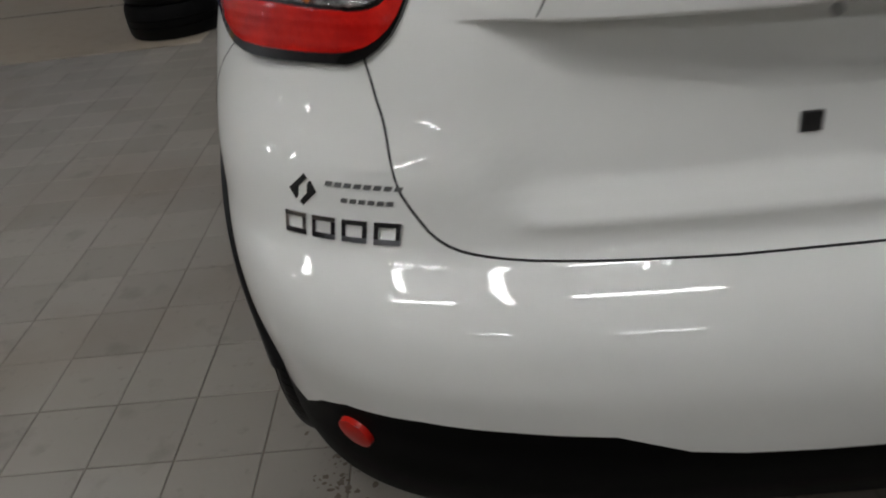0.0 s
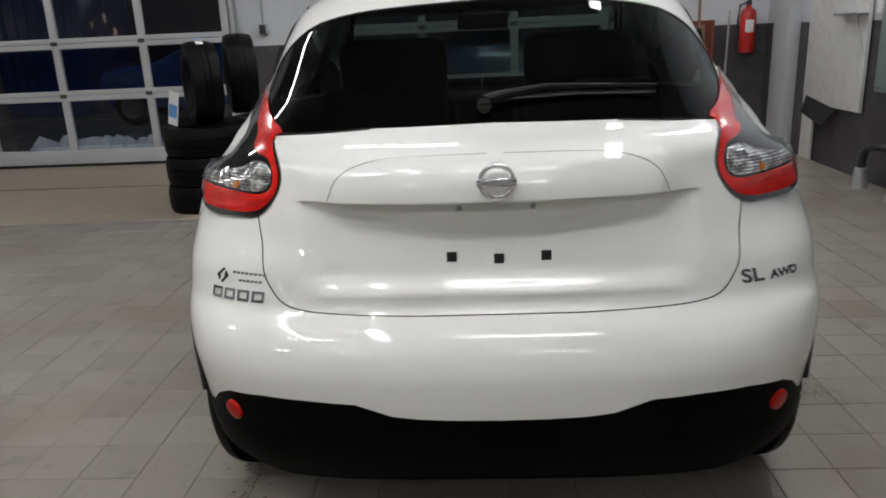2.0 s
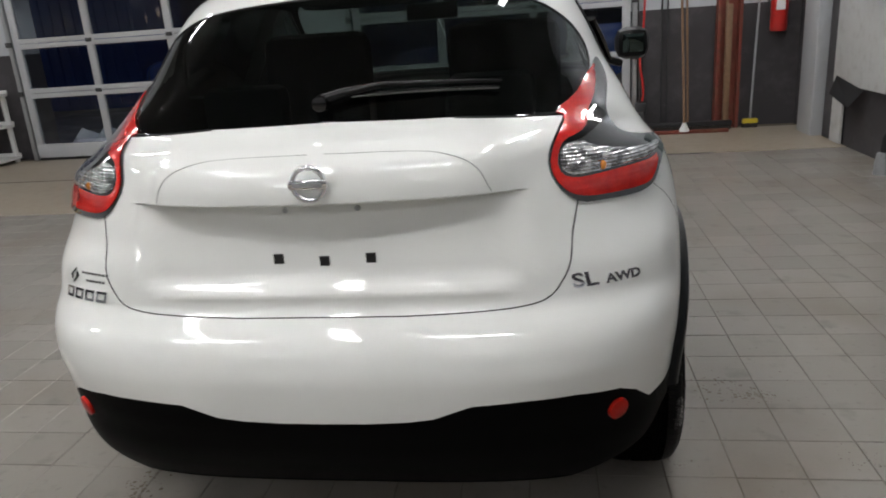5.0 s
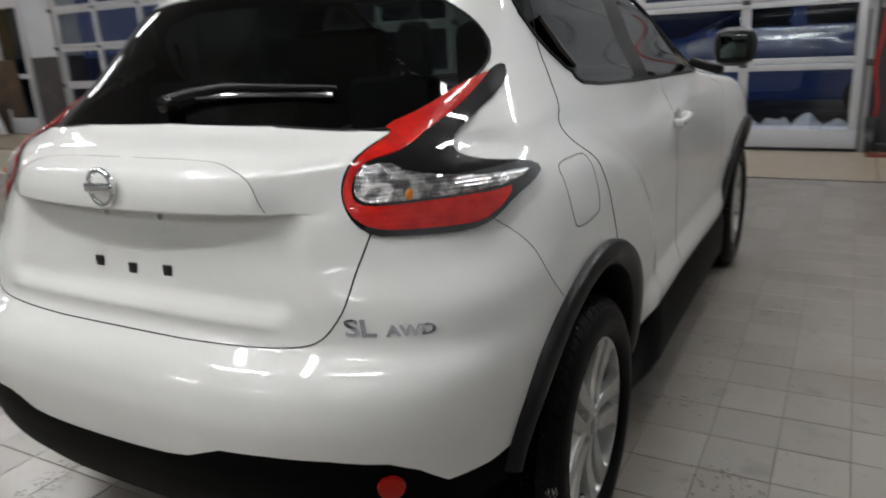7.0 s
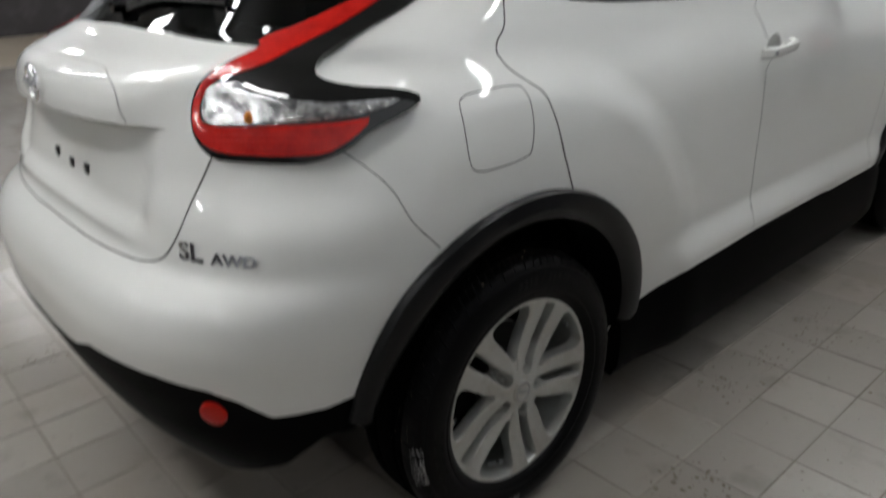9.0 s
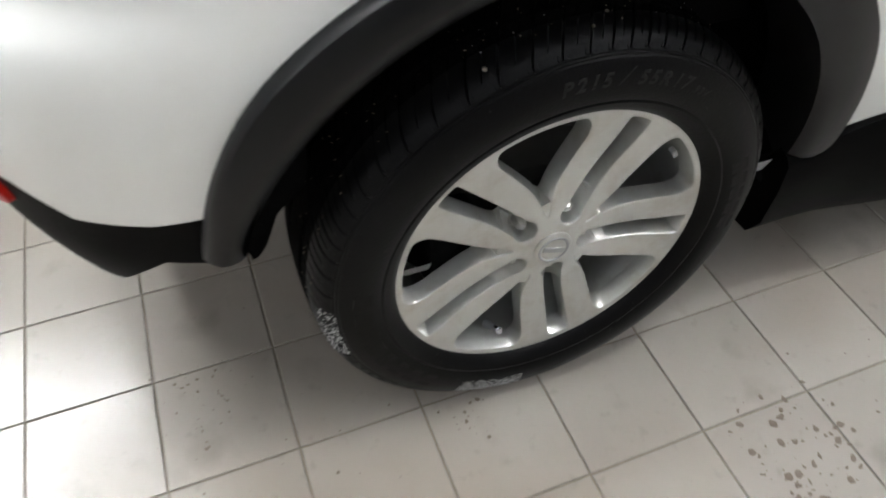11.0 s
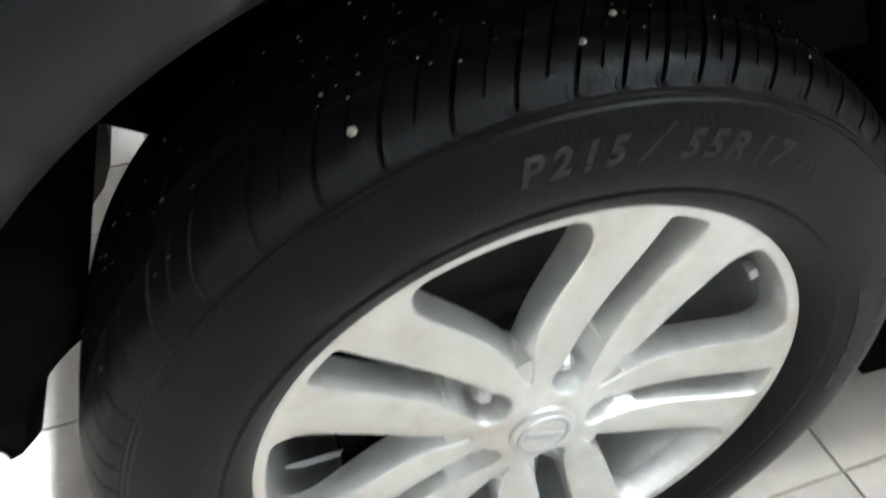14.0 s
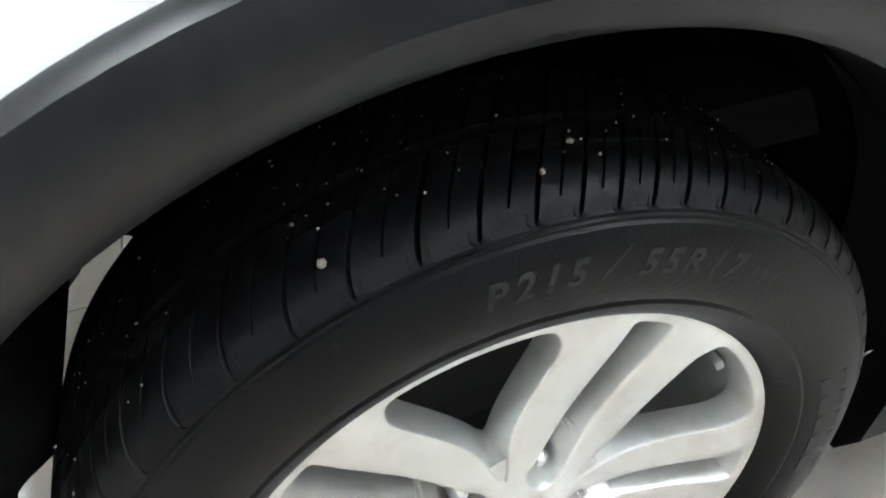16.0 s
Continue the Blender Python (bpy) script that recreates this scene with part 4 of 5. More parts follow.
for word, x0, size in (("SL", .559, .043), ("AWD", .634, .027)):
    bm = letters(word, size, .0016, .0011)
    for v in bm.verts:
        v.co.x *= 1.50 if word == "SL" else 1.40
    part("trim_badge", bent(bm, 1, on_tail(x0, .782)[0], .772, .002), CHROME, car, "raised chrome trim letters")


def slab(x0, x1, y0, y1, depth=.0014, slant=0.0):
    """A flat bar, cut fine enough to bend."""
    bm = bmesh.new()
    n = max(1, int((x1 - x0) / .01))
    cols = []
    for i in range(n + 1):
        x = x0 + (x1 - x0) * i / n
        cols.append([bm.verts.new((x + (slant if y == y1 else 0), y, h)) for y, h in ((y0, 0), (y1, 0), (y1, depth), (y0, depth))])
    for a, b in zip(cols, cols[1:]):
        for k in range(4):
            bm.faces.new((a[k], a[(k + 1) % 4], b[(k + 1) % 4], b[k]))
    bm.faces.new(cols[0])
    bm.faces.new(cols[-1][::-1])
    return bm


def badge(bars, name, w0, z0, mat, label, depth=.0014):
    bm = bmesh.new()
    for x0, x1, y0, y1 in bars:
        one = slab(x0, x1, y0, y1, depth)
        me = bpy.data.meshes.new("tmp")
        one.to_mesh(me)
        one.free()
        bm.from_mesh(me)
        bpy.data.meshes.remove(me)
    return part(name, bent(bm, -1, w0, z0, .0008), mat, car, label)


W0 = on_tail(.552, .785)[0] + .165
for i in range(4):
    at = .043 * i
    badge([(at, at + .034, 0, .0062), (at, at + .034, .0205, .026), (at, at + .006, .0062, .0205), (at + .028, at + .034, .0062, .0205)],
          "model_badge", W0, .755, CHROME, "raised chrome bars of a model badge", .003)
for bar in [(.050 + .0128 * i, .0590 + .0128 * i, .031, .0362) for i in range(8)] + [(.076 + .0118 * i, .0843 + .0118 * i, .014, .0192) for i in range(6)]:
    badge([bar], "sticker_bar", W0 - .006, .786, GREYPRINT, "", .0006)


def leaf_mark(flip):
    """One half of the dealer's diamond mark."""
    outline = [(.000, .018), (.018, .036), (.024, .032), (.0135, .021), (.0155, .010), (.012, .006)]
    outline = [(.042 - x, .036 - y) if flip else (x, y) for x, y in outline]
    return part("dealer_mark", bent(prism(outline, 0, .0006, "z"), -1, W0 - .004, .790, .0008), STICKER, car, "black two-piece mark")


leaf_mark(False)
leaf_mark(True)

# high brake lamp, washer jet, wiper, aerial
p = lifted(0.0, 1.466)[0]
bm = bmesh.new()
rows = []
for k, lip in ((1.0, -.030), (1.0, .008), (.975, .014), (.90, .0165)):
    line = rounded([(-.112, -.012), (.112, -.012), (.120, .013), (.112, .0165), (-.112, .0165), (-.120, .013)], 2)
    rows.append([bm.verts.new((x * (1 - (1 - k) * .25), p.y - lip + .30 * x * x - .35 * z, p.z + .002 + z * k)) for x, z in line])
for a, b in zip(rows, rows[1:]):
    for i in range(len(a)):
        bm.faces.new((a[i], a[(i + 1) % len(a)], b[(i + 1) % len(a)], b[i]))
bm.faces.new(rows[-1])
bmesh.ops.recalc_face_normals(bm, faces=bm.faces)
part("high_brake_lamp", bm, RED, car, "long red brake lamp")
p = lifted(*on_tail(.139, 1.464), .004)[0]
part("washer_jet", lathe([(0, -.006), (.006, -.005), (.007, .004)], p, 12, "y"), BLACKTRIM, car)
path = [lifted(*on_tail(x, z), .022, s)[0] for x, z, s in ((.02, 1.178, -1), (.03, 1.19, 1), (.13, 1.203, 1), (.27, 1.20, 1), (.405, 1.193, 1))]
wiper = part("wiper_arm", sweep(path, [.012, .011, .007, .005, .0035], 8), MATTBLACK, car, "black rear wiper")
part("wiper_blade", sweep([lifted(*on_tail(x, z), .012)[0] for x, z in ((.05, 1.188), (.20, 1.192), (.40, 1.186))], .005, 6), BLACKTRIM, wiper)
part("wiper_hub", lathe([(0, -.03), (.018, -.026), (.022, 0)], lifted(*on_tail(.02, 1.176), .012, -1)[0], 16, "y"), BLACKTRIM, wiper)
part("roof_aerial", sweep([(0, .02, 1.53), (0, -.0, 1.57), (0, -.07, 1.63)], [.018, .007, .003], 8), BLACKTRIM, car)

# door mirrors and handles
for side in (1, -1):
    bm = box((.930 * side, 1.60, 1.188), (.160, .11, .150), .050)
    mirror = part("door_mirror", bm, MATTBLACK, car, "black door mirror")
    part("mirror_glass", box((.930 * side, 1.5435, 1.190), (.098, .006, .086), .0025, (6, 0, 0)), MIRROR, mirror)
    part("mirror_foot", box((.82 * side, 1.62, 1.115), (.14, .07, .035), .012, (0, 18 * side, 0)), MATTBLACK, mirror)
    p = lifted(*on_flank(1.13, .950), 0, side)[0]
    handle = part("door_handle", sweep([Vector((p.x + d * side, y, z)) for y, z, d in ((1.06, .950, .004), (1.075, .951, .030), (1.13, .955, .036), (1.20, .960, .034), (1.225, .962, .006))], .0125, 8, flat=1.3), PAINT, car, "white pull handle")
    # the cup is white like the door; its greyer paint holds the recess's shade
    part("handle_cup", lathe([(0, 0), (.036, .002), (.044, .006)], (p.x - .004 if side > 0 else p.x - .002, 1.13, .955), 24, "x"), material("shaded_cup_paint", (.45, .45, .44), rough=.3, coat=1.0), handle)
    part("key_barrel", lathe([(0, .004), (.007, .003), (.008, -.002)], (p.x + .040 * side, 1.075, .951), 12, "x"), GALV, handle)
    q = lifted(*on_flank(.20, 1.30), .004, side)[0]
    part("pillar_handle", sweep([lifted(*on_flank(y, z), .010, side)[0] for y, z in ((.175, 1.325), (.22, 1.25), (.27, 1.20))], [.016, .020, .012], 8, flat=.6), BLACKTRIM, car, "black hidden door handle")


# ---------------------------------------------------------------- wheels (local: centre at the origin, outside towards +x)
TYRE = [(-.080, .220), (-.100, .245), (-.1075, .275), (-.103, .300), (-.094, .317), (-.085, .3255), (-.070, .331), (-.050, .333), (-.036, .3335), (-.0345, .326),
        (-.0255, .326), (-.024, .334), (-.010, .3345), (.010, .3345), (.024, .334), (.0255, .326), (.0345, .326), (.036, .3335), (.046, .333), (.055, .332),
        (.064, .3305), (.073, .328), (.081, .3245), (.087, .3205), (.091, .3165), (.0935, .3125), (.0955, .3095), (.0958, .3075), (.0978, .3065), (.0980, .3045), (.1002, .3030),
        (.1025, .2975), (.1055, .288), (.1075, .276), (.1070, .263), (.1045, .2525), (.1030, .2495), (.1040, .2465), (.1010, .239), (.0950, .231), (.0880, .2255), (.0780, .221)]


def tyre_point(k, a):
    """A point of the tyre: k along the profile (may be fractional), a the angle in degrees."""
    i = min(len(TYRE) - 2, int(k))
    f = k - i
    x, r = (TYRE[i][q] + (TYRE[i + 1][q] - TYRE[i][q]) * f for q in (0, 1))
    return Vector((x, r * math.cos(radians(a)), r * math.sin(radians(a))))


# block lengths round the tyre in degrees: pitches change in runs, as on a real tread
PITCHES = [5.4, 5.1, 4.1, 4.1, 4.2, 4.8, 5.8, 6.1, 6.9, 6.6, 7.2, 7.4, 6.9, 6.1, 5.4, 4.8, 4.2, 4.2, 5.1, 5.8, 6.6, 7.2]


def tyre_mesh():
    """The tyre with its shoulder grooves, half sipes, a wear slot on each block and fine rings on the wall."""
    starts, a = [], 61.4
    while a < 61.4 + 360 - 4:
        starts.append(a)
        a += PITCHES[(len(starts) - 1) % len(PITCHES)]
    stretch = 360 / (a - 61.4)
    columns = []
    for i, p in enumerate(PITCHES[k % len(PITCHES)] * stretch for k in range(len(starts))):
        s = 61.4 + (starts[i] - 61.4) * stretch
        g, h = .30, .17
        for f, kind in ((0, "groove"), (g, "edge"), (.16 * p, "land"), (.17 * p, "slot"), (p / 2 - h, "slot_edge"), (p / 2, "sipe"), (p / 2 + h, "slot_edge"), (.70 * p, "land"), (.83 * p, "slot"), (.84 * p, "land"), (p - g, "edge")):
            columns.append((s + f, kind))
    verts, faces, n, m = [], [], len(columns), len(TYRE)
    for a, kind in columns:
        for k, (x, r) in enumerate(TYRE):
            d = 0.0
            if kind == "groove" and 18 <= k <= 26:
                d = .0075 if k < 23 else (.0055, .0042, .0030, .0016)[k - 23]
            elif kind == "sipe" and 18 <= k <= 22:
                d = .006 if k < 21 else .003
            elif kind == "sipe" and 11 <= k <= 14 or kind == "groove" and 11 <= k <= 14:
                d = .004
            elif kind in ("groove", "sipe") and 5 <= k <= 8:
                d = .006
            if k == 25 and kind in ("slot", "slot_edge", "sipe"):
                d = .0013
            b = radians(a) + ((x - .09) * 1.6 if k < 26 else 0)
            verts.append((x, (r - d) * math.cos(b), max(-.3242, (r - d) * math.sin(b))))
    for j in range(n):
        for k in range(m - 1):
            p, q = j * m + k, ((j + 1) % n) * m + k
            faces.append((p, p + 1, q + 1, q))
    me = bpy.data.meshes.new("tyre")
    me.from_pydata(verts, [], faces)
    me.shade_smooth()
    me.set_sharp_from_angle(angle=radians(28))
    me.materials.append(RUBBER)
    me.materials.append(TREAD)
    me.polygons.foreach_set("material_index", [1 if i % (m - 1) < 19 else 0 for i in range(len(faces))])
    return me


def rim_face():
    """The alloy face: five pairs of spokes, a keyhole slot with its nut pocket in each pair, and a V-shaped valley below each window."""
    from mathutils.geometry import delaunay_2d_cdt
    pairs = [63.5 + 72 * i for i in range(5)]
    LIP = .2225

    def turned(p, a):
        c, s = math.cos(radians(a)), math.sin(radians(a))
        return Vector((p[0] * c - p[1] * s, p[0] * s + p[1] * c))

    def face(q):
        """The height of the spokes' tops."""
        r = q.length
        return .0872 - .0105 * math.sin(min(1, r / .214) * math.pi) ** 1.5 + .001 * step(.05, .03, r)

    def even(line, n):
        """n points at even steps along a closed line."""
        line = [Vector(p) for p in line]
        cum = [0.0]
        for p, q in zip(line, line[1:] + line[:1]):
            cum.append(cum[-1] + (q - p).length)
        xs, ys = [p.x for p in line] + [line[0].x], [p.y for p in line] + [line[0].y]
        return [Vector((float(np.interp(t, cum, xs)), float(np.interp(t, cum, ys)))) for t in np.linspace(0, cum[-1], n + 1)[:-1]]

    def grown(line, by):
        """A closed anticlockwise line moved outwards by a distance."""
        out = []
        for i, p in enumerate(line):
            t = (line[(i + 1) % len(line)] - line[i - 1]).normalized()
            out.append(p + Vector((t.y, -t.x)) * by)
        return out

    def arc(r, half, n):
        return [(r * math.cos(radians(d)), r * math.sin(radians(d))) for d in np.linspace(-half, half, n)]

    right = [(.2035, -.0590), (.190, -.0600), (.178, -.0550), (.160, -.0445), (.135, -.0300), (.112, -.0175), (.088, -.0092), (.066, -.0050), (.054, 0)]
    window = right[::-1] + arc(.2165, 14.2, 9) + [(u, -v) for u, v in right[:-1]]
    low_right = [(.2000, -.0560), (.187, -.0570), (.175, -.0525), (.157, -.0420), (.131, -.0262), (.109, -.0128), (.097, -.0065), (.090, -.0030), (.087, 0)]
    low = low_right[::-1] + arc(.2105, 13.0, 9) + [(u, -v) for u, v in low_right[:-1]]
    ring = [(.0572 + .0168 * math.cos(radians(t)), .0168 * math.sin(radians(t))) for t in range(60, 301, 12)]
    slot = [(.076, -.0145), (.100, -.0140), (.140, -.0150), (.180, -.0165), (.2130, -.0180), (.2170, -.0150), (.2170, .0150), (.2130, .0180), (.180, .0165), (.140, .0150), (.100, .0140), (.076, .0145)] + ring
    slot_low = [(.099, -.0105), (.140, -.0130), (.180, -.0135), (.2060, -.0150), (.2100, -.0120), (.2100, .0120), (.2060, .0150), (.180, .0135), (.140, .0130), (.099, .0105), (.096, 0)]
    pocket_low = [(.0572 + .0140 * math.cos(radians(t)), .0140 * math.sin(radians(t))) for t in range(0, 360, 20)]

    pts, heights, edges, holes = [], [], [], []

    def loop(line, drop, a):
        at = len(pts)
        for p in line:
            q = turned(p, a)
            pts.append(q)
            heights.append(face(q) - drop)
        edges.extend((at + i, at + (i + 1) % len(line)) for i in range(len(line)))

    def region(top, floors, a, n):
        top = even(rounded([tuple(p) for p in top], 1), n)
        big = grown(top, .0013)
        loop(big, 0.0, a)
        loop(grown(top, .0003), .0006, a)
        loop(grown(top, -.0004), .0024, a)
        for line, drop, through in floors:
            line = even(rounded([tuple(p) for p in line], 1), n // 2)
            loop(line, drop, a)
            if through:
                holes.append([tuple(turned(p, a)) for p in line])
        return [tuple(turned(p, a)) for p in big]

    blocked = []
    for p in pairs:
        blocked.append(region(window, ((low, .024, True),), p + 36, 110))
        blocked.append(region(slot, ((slot_low, .025, True), (pocket_low, .030, False)), p, 110))
    at = len(pts)
    for a in np.linspace(0, 360, 181)[:-1]:
        pts.append(turned((LIP, 0), a))
        heights.append(face(pts[-1]))
    edges.extend((at + i, at + (i + 1) % 180) for i in range(180))
    for r in np.arange(.026, .219, .0075):
        for a in np.arange(0, 360, 5 if r > .08 else 10):
            q = turned((r, 0), a)
            if not any(inside(q, h) for h in blocked) and min((q - w).length for w in pts[:at:2]) > .0035:
                pts.append(q)
                heights.append(face(q))
    flat, _, faces, _, _, _ = delaunay_2d_cdt(pts, edges, [], 1, 1e-7)
    known = {(round(p.x, 5), round(p.y, 5)): h for p, h in zip(pts, heights)}
    bm = bmesh.new()
    vs = [bm.verts.new((known.get((round(p.x, 5), round(p.y, 5)), face(p)), p.x, p.y)) for p in flat]
    for f in faces:
        c = sum((flat[i] for i in f), Vector((0, 0))) / len(f)
        if not any(inside(c, h) for h in holes):
            bm.faces.new([vs[i] for i in f])
    bmesh.ops.delete(bm, geom=[v for v in bm.verts if not v.link_faces], context="VERTS")
    rim = [e for e in bm.edges if len(e.link_faces) == 1 and max(v.co.yz.length for v in e.verts) < LIP - .004]
    made = bmesh.ops.extrude_edge_only(bm, edges=rim)["geom"]
    bmesh.ops.translate(bm, vec=(-.004, 0, 0), verts=[v for v in made if isinstance(v, bmesh.types.BMVert)])
    bmesh.ops.recalc_face_normals(bm, faces=bm.faces)
    if sum(f.normal.x * f.calc_area() for f in bm.faces) < 0:
        bmesh.ops.reverse_faces(bm, faces=bm.faces)
    lathe([(.2222, .0870), (.2250, .0876), (.2275, .0888), (.2320, .0888), (.2338, .0860), (.2290, .080)], steps=180, axis="x", bm=bm)
    return bm


def wheel(cx, cy, turn):
    w = part("wheel", rim_face(), SILVER, car, "silver five-twin-spoke alloy wheel with a black tyre")
    tyre = new("tyre", tyre_mesh())
    tyre.parent = w
    tyre["label"] = "black rubber tyre, dusty, worn tread"
    bm = lathe([(.2135, .066), (.2100, .056), (.2070, .030), (.2020, -.03), (.2000, -.09)], steps=96, axis="x")
    for f in [f for f in bm.faces if len(f.verts) > 4]:
        bm.faces.remove(f)
    part("rim_barrel", bm, SILVER, w)
    part("brake_disc", lathe([(.0, .02), (.07, .02), (.075, .0), (.14, -.002), (.14, -.014), (0, -.014)], steps=64, axis="x"), STEEL, w)
    part("brake_backing", lathe([(.0, -.05), (.199, -.05), (.199, -.06), (0, -.06)], steps=64, axis="x"), LINER, w)
    part("brake_caliper", box((.0, -.125, -.02), (.07, .07, .16), .012), LINER, w)
    cap = part("centre_cap", lathe([(0, .0905), (.020, .0905), (.0265, .0898), (.0285, .088), (.029, .078)], steps=40, axis="x"), SILVER, w)
    part("cap_ring", lathe([(.0190, .0905), (.0200, .0915), (.0225, .0915), (.0235, .0900)], steps=40, axis="x"), GALV, cap)
    part("cap_bar", box((.0908, 0, 0), (.0015, .034, .009), .0005, (-20, 0, 0)), GALV, cap)
    for i in range(5):
        a = radians(63.5 + 72 * i)
        y, z = .0572 * math.cos(a), .0572 * math.sin(a)
        part("nut_seat", lathe([(.0136, .0490), (.0125, .045), (0, .044)], (0, y, z), 20, "x"), POCKET, w)
        part("lug_nut", lathe([(0, .0715), (.004, .0710), (.0070, .0680), (.0090, .0650), (.0096, .042)], (0, y, z), 6, "x"), SILVER, w, "pale steel lug nut")
    va = radians(-112)
    v0 = Vector((.050, .199 * math.cos(va), .199 * math.sin(va)))
    part("valve_stem", sweep([v0, v0 + Vector((.016, -.010 * math.cos(va), -.010 * math.sin(va))), v0 + Vector((.034, -.020 * math.cos(va), -.020 * math.sin(va)))], [.0075, .006, .004], 10), GALV, w)
    part("valve_nut", sweep([v0 + Vector((.020, -.012 * math.cos(va), -.012 * math.sin(va))), v0 + Vector((.030, -.018 * math.cos(va), -.018 * math.sin(va)))], .0055, 10), CHROME, w)
    ra = radians(27.5)
    part("balance_weight", box((.062, .2045 * math.cos(ra), .2045 * math.sin(ra)), (.012, .008, .012), .002, (27, 0, 0)), GALV, w)
    # raised size code
    def ring_x(r):
        return float(np.interp(-r, [-q[1] for q in TYRE[31:36]], [q[0] for q in TYRE[31:36]]))
    def on_arc(bm, src, a0, r0, shear=.25):
        for v in src.verts:
            a = radians(a0) - v.co.x / r0
            r = r0 + v.co.y
            a -= shear * v.co.y / r0
            v.co = Vector((ring_x(r) + .0002 + v.co.z * .5, r * math.cos(a), r * math.sin(a)))
        me = bpy.data.meshes.new("tmp")
        src.to_mesh(me)
        src.free()
        bm.from_mesh(me)
        bpy.data.meshes.remove(me)
    a = 96.8
    for word, size, gap in (("P215", .0226, 7.2), ("/", .0226, 2.6), ("55R17", .0226, 7.8), ("93V", .013, 3)):
        for ch in word:
            one = letters(ch, size, .0007, size * .030) if ch != "/" else slab(0, .0022, 0, .020, .0012, .012)
            width = max(v.co.x for v in one.verts)
            if ch in "1I":
                width += .003
            bm = bmesh.new()
            on_arc(bm, one, a, .2735)
            bmesh.ops.recalc_face_normals(bm, faces=bm.faces)
            part("size_character", bm, LETTER, w, "", False)
            a -= math.degrees((width + (.0045 if size > .02 else .002)) / .2735)
        a -= 1.2
    for start, count in ((176, 8), (20, 5)):
        for i in range(count):
            bm = bmesh.new()
            on_arc(bm, slab(0, .020, 0, .024, .0014), (start + 7.4 * i) if start > 100 else start - 6 * i, .262, .1)
            bmesh.ops.recalc_face_normals(bm, faces=bm.faces)
            part("raised_bar", bm, RUBBER, w, "", False)
    w.matrix_basis = pose(cx, cy, .325, 0, 0, turn)
    return w


def flecks(rng, name, mat, count, k0, k1, a0, a1, size, parent, label, power=1.0):
    """Small bits stuck to the tyre."""
    bm = bmesh.new()
    for _ in range(count):
        k, a = rng.uniform(k0, k1), a0 + (a1 - a0) * rng.random() ** power
        c = tyre_point(k, a)
        if c.z < -.3235:
            continue
        out = Vector((.5, c.y, c.z)).normalized()
        s = size * rng.uniform(.4, 1.3)
        t = out.cross(Vector((rng.random(), rng.random(), rng.random()))).normalized()
        b = out.cross(t)
        vs = [bm.verts.new(c + out * .0004 + (t * math.cos(q) + b * math.sin(q)) * s * rng.uniform(.5, 1)) for q in (0, 1.3, 2.5, 3.8, 5.1)]
        top = bm.verts.new(c + out * (.0004 + s * .5))
        for i in range(5):
            bm.faces.new((vs[i], vs[(i + 1) % 5], top))
    bmesh.ops.recalc_face_normals(bm, faces=bm.faces)
    return tagged(part(name, bm, mat, parent, label, False), kind="stuff")


rear_wheel = wheel(.765, 0, 0)
bpy.context.view_layer.update()
for cx, cy, turn in ((.765, 2.53, 0), (-.765, 0, 180), (-.765, 2.53, 180)):
    made = {}
    for o in (rear_wheel, *rear_wheel.children_recursive):
        made[o] = o.copy()
        scene.collection.objects.link(made[o])
        made[o].parent = made.get(o.parent, o.parent)
    made[rear_wheel].matrix_basis = pose(cx, cy, .325, 0, 0, turn)
dice = random.Random(4)
flecks(dice, "salt_residue", SALT, 200, 21, 27, 178, 196, .0018, rear_wheel, "white dried salt on the tread")
flecks(dice, "salt_residue", SALT, 650, 31.2, 33.6, 240, 263, .0019, rear_wheel, "white dried salt on the tread")
flecks(dice, "tread_grit", STONE, 150, 8, 21, 50, 178, .0013, rear_wheel, "grit and dried grass in the tread grooves")
flecks(dice, "tread_grit", SALT, 50, 8, 21, 35, 120, .0010, rear_wheel, "grit and dried grass in the tread grooves")
for a, k, s in ((109.5, 21.5, .0033), (87.4, 21.0, .0026), (83.0, 19.0, .0024)):
    c = tyre_point(k, a)
    bm = bmesh.new()
    bmesh.ops.create_icosphere(bm, subdivisions=1, radius=s)
    for v in bm.verts:
        v.co = v.co * dice.uniform(.7, 1.15) + c
    part("pebble", bm, STONE, rear_wheel, "pale pebble stuck in the tread", False)


# ---------------------------------------------------------------- outdoors, seen through the panes
tagged(finish("ground", box((-5, 206.8, -.10), (500, 400, .2)), ASPHALT, smooth=False), "snowy night asphalt yard", "ground", kind="structure")
dice = random.Random(9)
def snowbank(x0, x1, y, h):
    bm = bmesh.new()
    rows = []
    for x in np.linspace(x0, x1, 50):
        k = h * dice.uniform(.45, 1.1)
        rows.append([bm.verts.new((x, y + dy * dice.uniform(.8, 1.1), z)) for dy, z in ((-.35, -.01), (-.2, .6 * k), (-.03, k), (.15, .8 * k), (.45, -.01))])
    for a, b in zip(rows, rows[1:]):
        for i in range(4):
            bm.faces.new((a[i], a[i + 1], b[i + 1], b[i]))
    bmesh.ops.recalc_face_normals(bm, faces=bm.faces)
    return tagged(finish("snow_bank", bm, SNOW), "low bank of ploughed snow outside the doors", "snow", kind="stuff")


snowbank(-5.9, -2.7, 7.25, .27)
snowbank(-1.6, 1.5, 7.3, .24)


